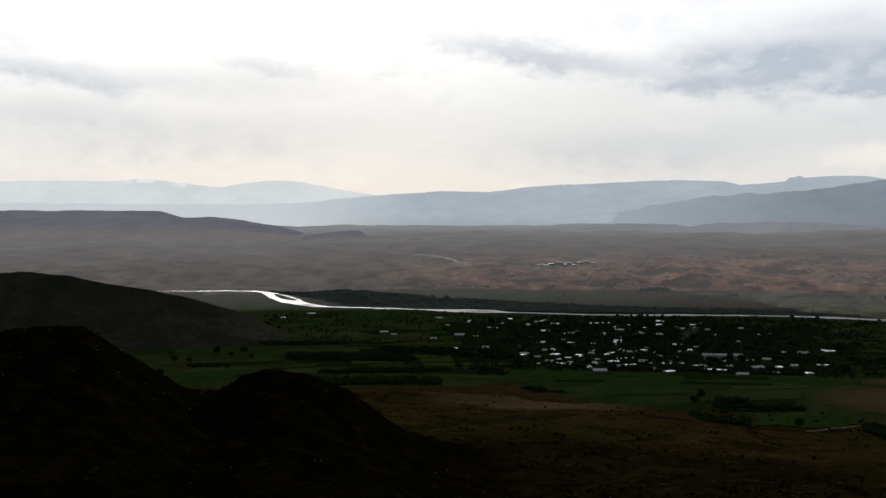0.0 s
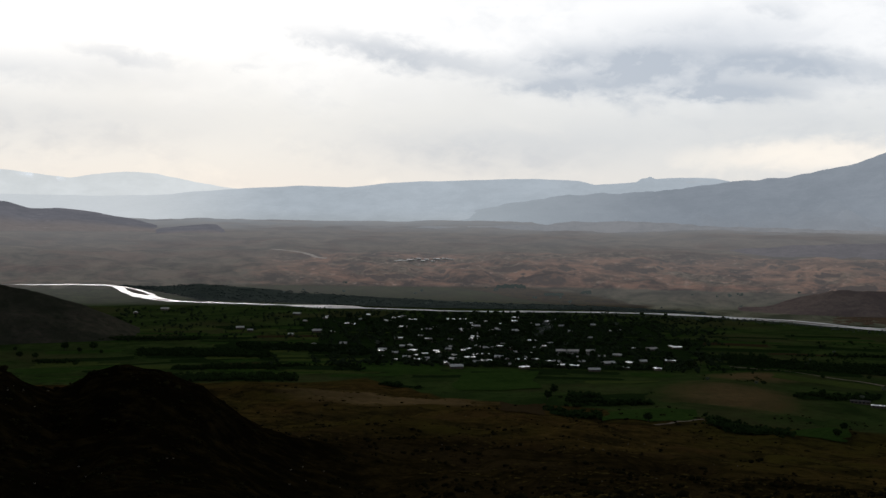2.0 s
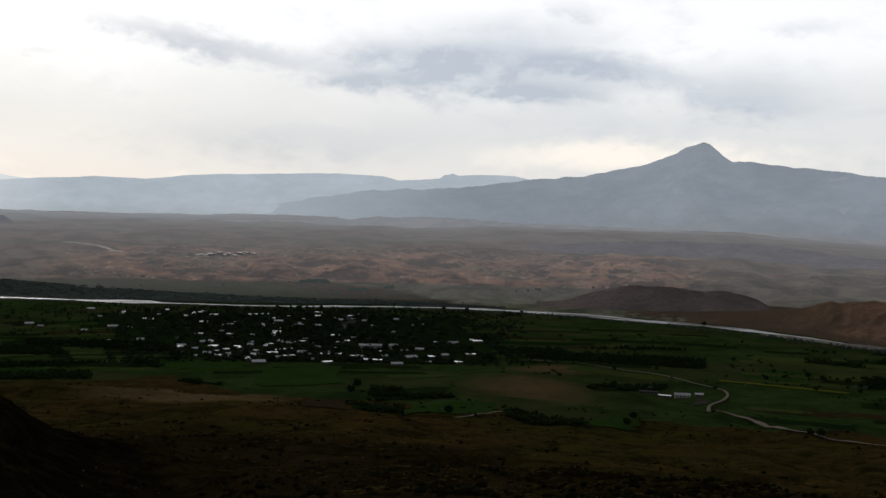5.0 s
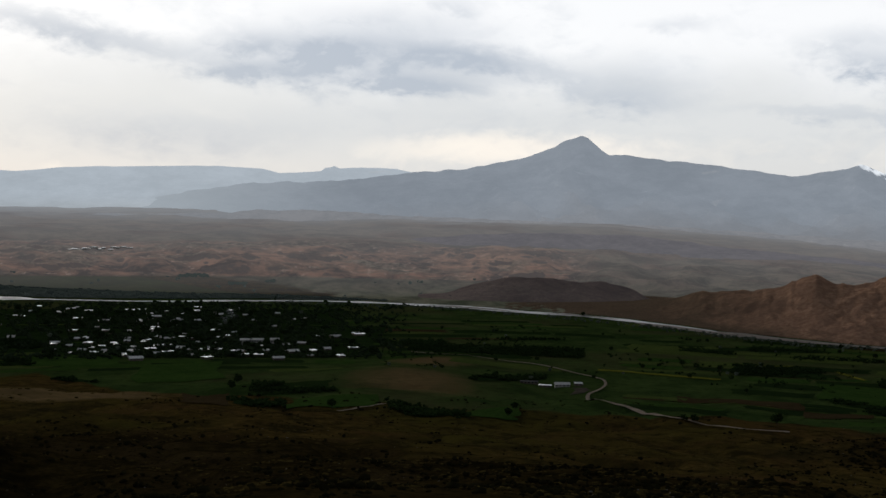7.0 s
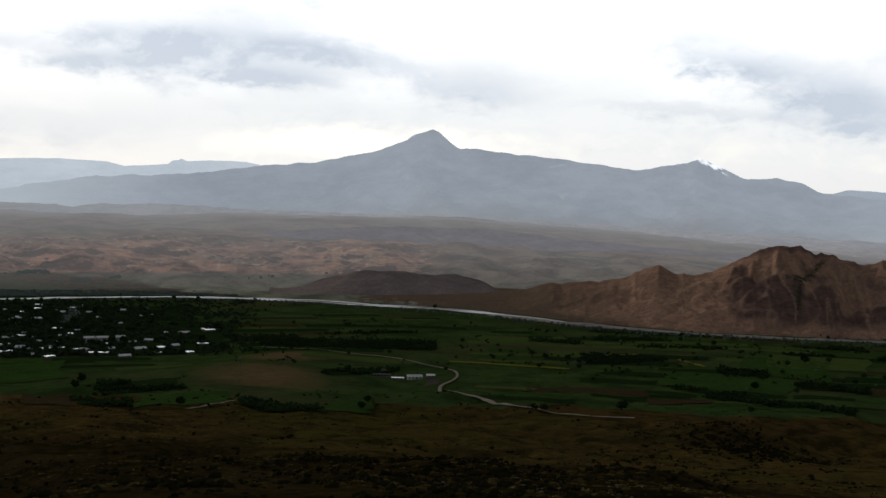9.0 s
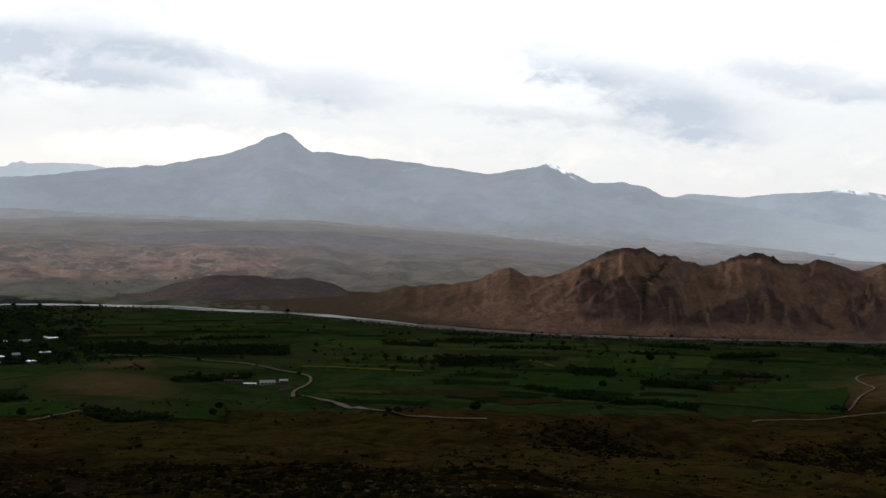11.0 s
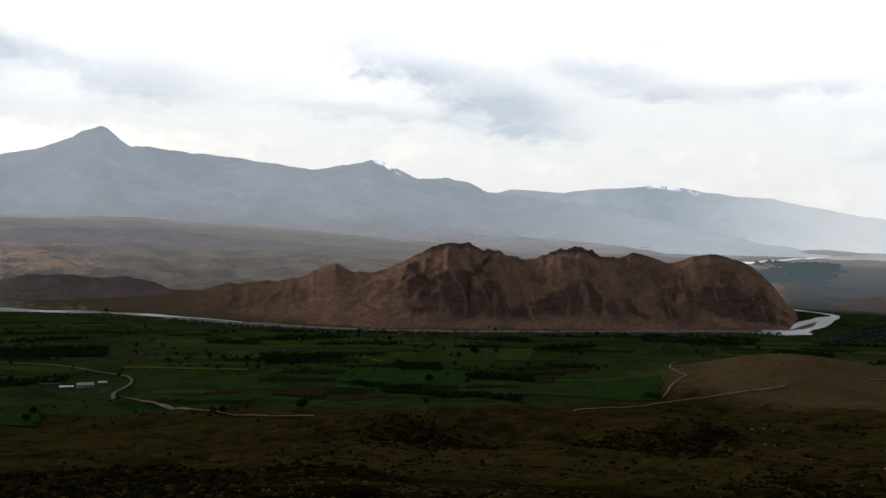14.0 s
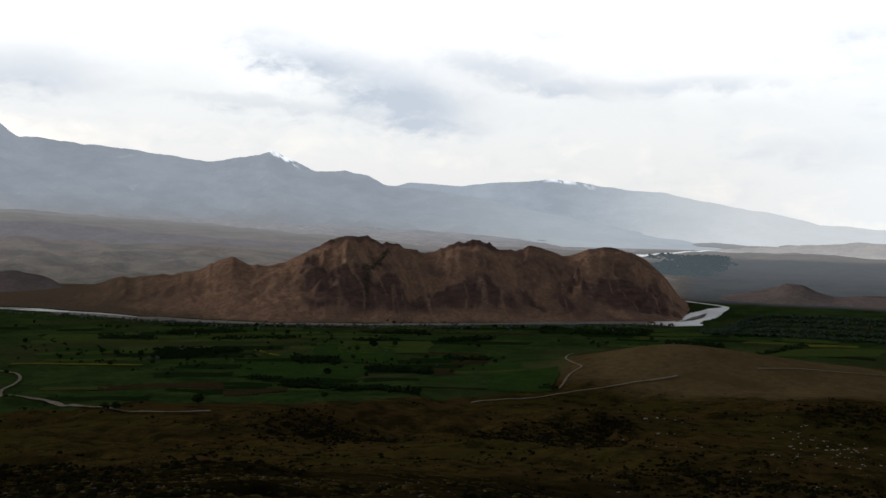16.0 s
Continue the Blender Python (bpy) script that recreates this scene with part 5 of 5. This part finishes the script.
v, f = clumps(np.column_stack([x, y, ground_height(x, y) + size * 0.2]), size, 537, 0.6, 0.3)
tagged(tri_object("loose_stones", v, f, M_PEBBLE), "small loose stones strewn over dry slopes", "stones", kind="stuff")

boulder_meshes = []
for i in range(5):
    v, f = clumps(np.zeros((1, 3)), [1.0], 600 + i, 0.62, 0.3)
    me = bpy.data.meshes.new("boulder")
    me.from_pydata(v.tolist(), [], f.tolist())
    me.materials.append(M_ROCK)
    boulder_meshes.append(me)
spots = [(69.4, 875, 26, 1.3), (70.8, 860, 24, 1.3), (72.0, 690, 22, 0.9), (68.3, 640, 18, 0.7), (62.2, 906, 10, 1.4), (69.2, 945, 10, 1.2), (63.6, 781, 6, 0.9), (60.6, 520, 9, 0.6), (71.3, 620, 10, 0.8), (66, 560, 12, 0.6)]
for a0, r0, count, big in spots:
    for i in range(count):
        a, r = a0 + rng.normal(0, 0.9), r0 * (1 + rng.normal(0, 0.05))
        s = big * rng.uniform(0.35, 1.0)
        ob = new("boulder", boulder_meshes[rng.integers(5)])
        ob.matrix_basis = pose(*rest(a, r, s * 0.22), 0, 0, rng.uniform(0, 360)) @ Matrix.Diagonal((s * rng.uniform(0.8, 1.5), s, s * rng.uniform(0.6, 1.0), 1))
        tagged(ob, "pale grey boulder lying on the dry slope", "boulder", "boulders on the slope")


# ---- houses ----
M_WHITETIN = roof_material("white_tin_roof", (0.86, 0.86, 0.87), (0.95, 0.95, 0.95), 0.9, 0.34)
M_DARKROOF = roof_material("dark_sheet_roof", (0.05, 0.045, 0.04), (0.09, 0.08, 0.07), 0.0, 0.7)
M_PALE = speckled("pale_wall_plaster", (0.38, 0.36, 0.33), (0.52, 0.49, 0.45), 1.2)
def house_kind(w, d, h, rise, roof_mat, seed, chimney=True):
    g = np.random.default_rng(seed)
    root = new("house")
    bm = bmesh.new()
    box(bm, -w / 2, w / 2, -d / 2, d / 2, -0.8, h)
    for sx in (-w / 2, w / 2):  # gables
        v = [bm.verts.new((sx, -d / 2, h)), bm.verts.new((sx, d / 2, h)), bm.verts.new((sx, 0, h + rise))]
        bm.faces.new(v)
    part("wall", bm, M_PLASTER, root)
    bm = bmesh.new()
    prism(bm, w, d, h, rise, 0.55, 0.18)
    part("roof", bm, roof_mat, root)
    count = max(2, int(w / 3.2))
    for side in (-1, 1):
        for i in range(count):
            x = -w / 2 + w * (i + 0.5) / count
            if side < 0 and i == count // 2:
                bm = bmesh.new()
                box(bm, x - 0.5, x + 0.5, -d / 2 - 0.06, -d / 2 + 0.04, 0, 2.05)
                part("door", bm, M_DOOR, root)
                continue
            bm = bmesh.new()
            box(bm, x - 0.6, x + 0.6, side * d / 2 - 0.05, side * d / 2 + 0.05, 0.95, 2.2)
            part("window", bm, M_PANE, root)
    if chimney:
        bm = bmesh.new()
        x = g.uniform(-w / 4, w / 4)
        box(bm, x - 0.3, x + 0.3, 0.6, 1.2, h + rise * 0.4, h + rise + 0.9)
        part("chimney", bm, M_PLASTER, root)
    return root


HOUSES = [
    (house_kind(12, 9, 2.8, 0.3, M_TIN, 701), "low plastered house with bright tin gable roof"),
    (house_kind(9, 7.5, 2.6, 0.42, M_TIN, 702), "small plastered house with pale tin roof"),
    (house_kind(13, 9, 2.8, 1.7, M_CLAYROOF, 703), "low plastered house with pale sheet gable roof"),
    (house_kind(8, 6, 2.6, 1.5, M_CLAYROOF, 704, False), "small mud-plastered house with worn pale roof"),
]
placed = set()


def house(k, a, r, turn, group="village houses", size=1.0, label=""):
    root, text = HOUSES[k]
    m = pose(*rest(a, r), 0, 0, turn)
    if k in placed:
        root = copy_thing(root, m)
    else:
        placed.add(k)
        root.matrix_basis = m
    root.scale = (size,) * 3
    return tagged(root, label or text, "house", group)


BACK_HOUSES = [
    (-0.2, 2033), (1.2, 1941), (3.3, 2003), (4.3, 1901), (5.1, 1804), (0.8, 1737), (-0.5, 1699), (2.1, 1577), (5.6, 1917), (6.0, 1675), (6.4, 1632), (4.9, 1637), (7.5, 1932),
    (8.1, 1943), (8.8, 1826), (9.8, 1786), (10.7, 1918), (12.4, 1927), (11.6, 1630), (12.5, 1599), (8.8, 1552), (9.2, 1537), (10.0, 1556), (10.5, 1535), (11.8, 1546),
    (16.7, 1570), (17.5, 1562), (18.5, 1609), (18.7, 1594), (8.2, 1503), (7.4, 1517), (-3.0, 1800), (-2.5, 1760), (-8.0, 2080), (-6.6, 2150),
]
FRONT_HOUSES = [
    (4.0, 1497), (4.7, 1476), (5.3, 1426), (5.6, 1498), (6.2, 1469), (6.1, 1400), (6.8, 1494), (7.2, 1434), (7.7, 1408), (7.3, 1363), (7.8, 1327), (7.7, 1452), (8.5, 1431),
    (8.8, 1384), (9.3, 1398), (9.25, 1467), (10.0, 1435), (10.4, 1363), (11.0, 1417), (11.2, 1337), (11.4, 1435), (11.4, 1478), (13.0, 1363), (13.7, 1366), (14.7, 1327),
    (15.4, 1400), (16.4, 1410), (16.3, 1364), (18.4, 1442), (17.1, 1428), (17.8, 1363),
]
for i, (a, r) in enumerate(BACK_HOUSES + FRONT_HOUSES):
    bright = (a, r) in ((11.2, 1337), (18.4, 1442), (6.1, 1400), (10.5, 1535), (12.4, 1927), (5.1, 1804), (11.6, 1630), (6.0, 1675), (18.7, 1594), (11.4, 1478))
    house(0 if bright else int(rng.choice(4, p=[0.25, 0.25, 0.32, 0.18] if a > 0 else [0, 0, 0.4, 0.6])), a, r, rng.normal(-8, 14) + 90 * (rng.random() < 0.2), size=rng.uniform(0.85, 1.15))
for i in range(74):
    a, r = rng.normal(9.5, 4.0), rng.uniform(1370, 1990)
    house(int(rng.choice(4, p=[0.14, 0.36, 0.26, 0.24])), a, r, rng.normal(-8, 20) + 90 * (rng.random() < 0.4), size=rng.uniform(0.7, 1.0))
far_house = house_kind(9, 26, 2.2, 0.3, M_WHITETIN, 705, False)
for ob in far_house.children:
    if ob.name.startswith("wall"):
        ob.data.materials[0] = M_PALE
HOUSES.append((far_house, "white house of a far hamlet on the steppe"))
for i in range(17):
    house(4, 4.6 + 3.1 * (i + rng.uniform(0, 0.9)) / 17, 2908 + 3.4 * i + rng.normal(0, 7), rng.uniform(-20, 20), "far hamlet houses", rng.uniform(0.8, 1.3))


def long_building(name, a, r, w, d, h, rise, turn, roof_mat, label, group="", walls=None):
    root = new(name)
    bm = bmesh.new()
    box(bm, -w / 2, w / 2, -d / 2, d / 2, -1, h)
    part("wall", bm, walls or M_PALE, root)
    bm = bmesh.new()
    prism(bm, w, d, h, rise, 0.5, 0.2)
    part("roof", bm, roof_mat, root)
    for row in range(2 if h > 5 else 1):
        count = int(w / 3.4)
        for i in range(count):
            x = -w / 2 + w * (i + 0.5) / count
            bm = bmesh.new()
            box(bm, x - 0.8, x + 0.8, -d / 2 - 0.06, -d / 2 + 0.05, 1.0 + 3 * row, 2.6 + 3 * row)
            part("window", bm, M_PANE, root)
    root.matrix_basis = pose(*rest(a, r), 0, 0, turn)
    return tagged(root, label, "building", group)


long_building("school", 13.4, 1486, 31, 10, 6.4, 1.6, -13, M_CLAYROOF, "long two-storey pale building among trees")
long_building("block", 14.5, 1484, 11, 9, 7.0, 1.6, -13, M_CLAYROOF, "pale two-storey block among village trees")
# the farm by the road
long_building("barn", 27.3, 1176, 18, 6, 2.4, 0.9, -30, M_DARKROOF, "long dark shed at the edge of the farm", "farm buildings", M_PLASTER)
long_building("barn", 28.1, 1158, 12, 6, 2.2, 0.30, -34, M_TIN, "low dark-walled barn with bright tin roof", "farm buildings", M_PLASTER)
long_building("farmhouse", 28.95, 1168, 15, 8, 2.7, 1.7, -24, M_CLAYROOF, "pale farmhouse with worn white gable roof", "farm buildings")
long_building("barn", 29.75, 1180, 8, 7, 2.6, 1.0, -24, M_CLAYROOF, "small pale farm shed behind the house", "farm buildings", M_PLASTER)

# ---- smoke over the village ----
n_smoke = Nodes("thin_smoke", 1.0, 0, 0.0).color((0.75, 0.75, 0.77))
n_smoke.bsdf.inputs["Alpha"].default_value = 0.03
bm = bmesh.new()
g = np.random.default_rng(811)
for i in range(16):
    u = i / 20
    m = Matrix.Translation((4 + 26 * u ** 1.5 + g.normal(0, 2 + 3 * u), g.normal(0, 3), 3 + 26 * u + g.normal(0, 1.5))) @ Matrix.Diagonal((2.5 + 4 * u, 2.5 + 4 * u, 2.0 + 2.5 * u, 1))
    bmesh.ops.create_icosphere(bm, subdivisions=2, radius=1.0, matrix=m)
sx, sy, sz = rest(11.75, 1690)
smoke = part("smoke_plume", bm, n_smoke.mat, None)
smoke.matrix_basis = pose(sx, sy, sz, 0, 0, -12)
tagged(smoke, "thin pale smoke drifting up among village trees", "smoke", kind="stuff")
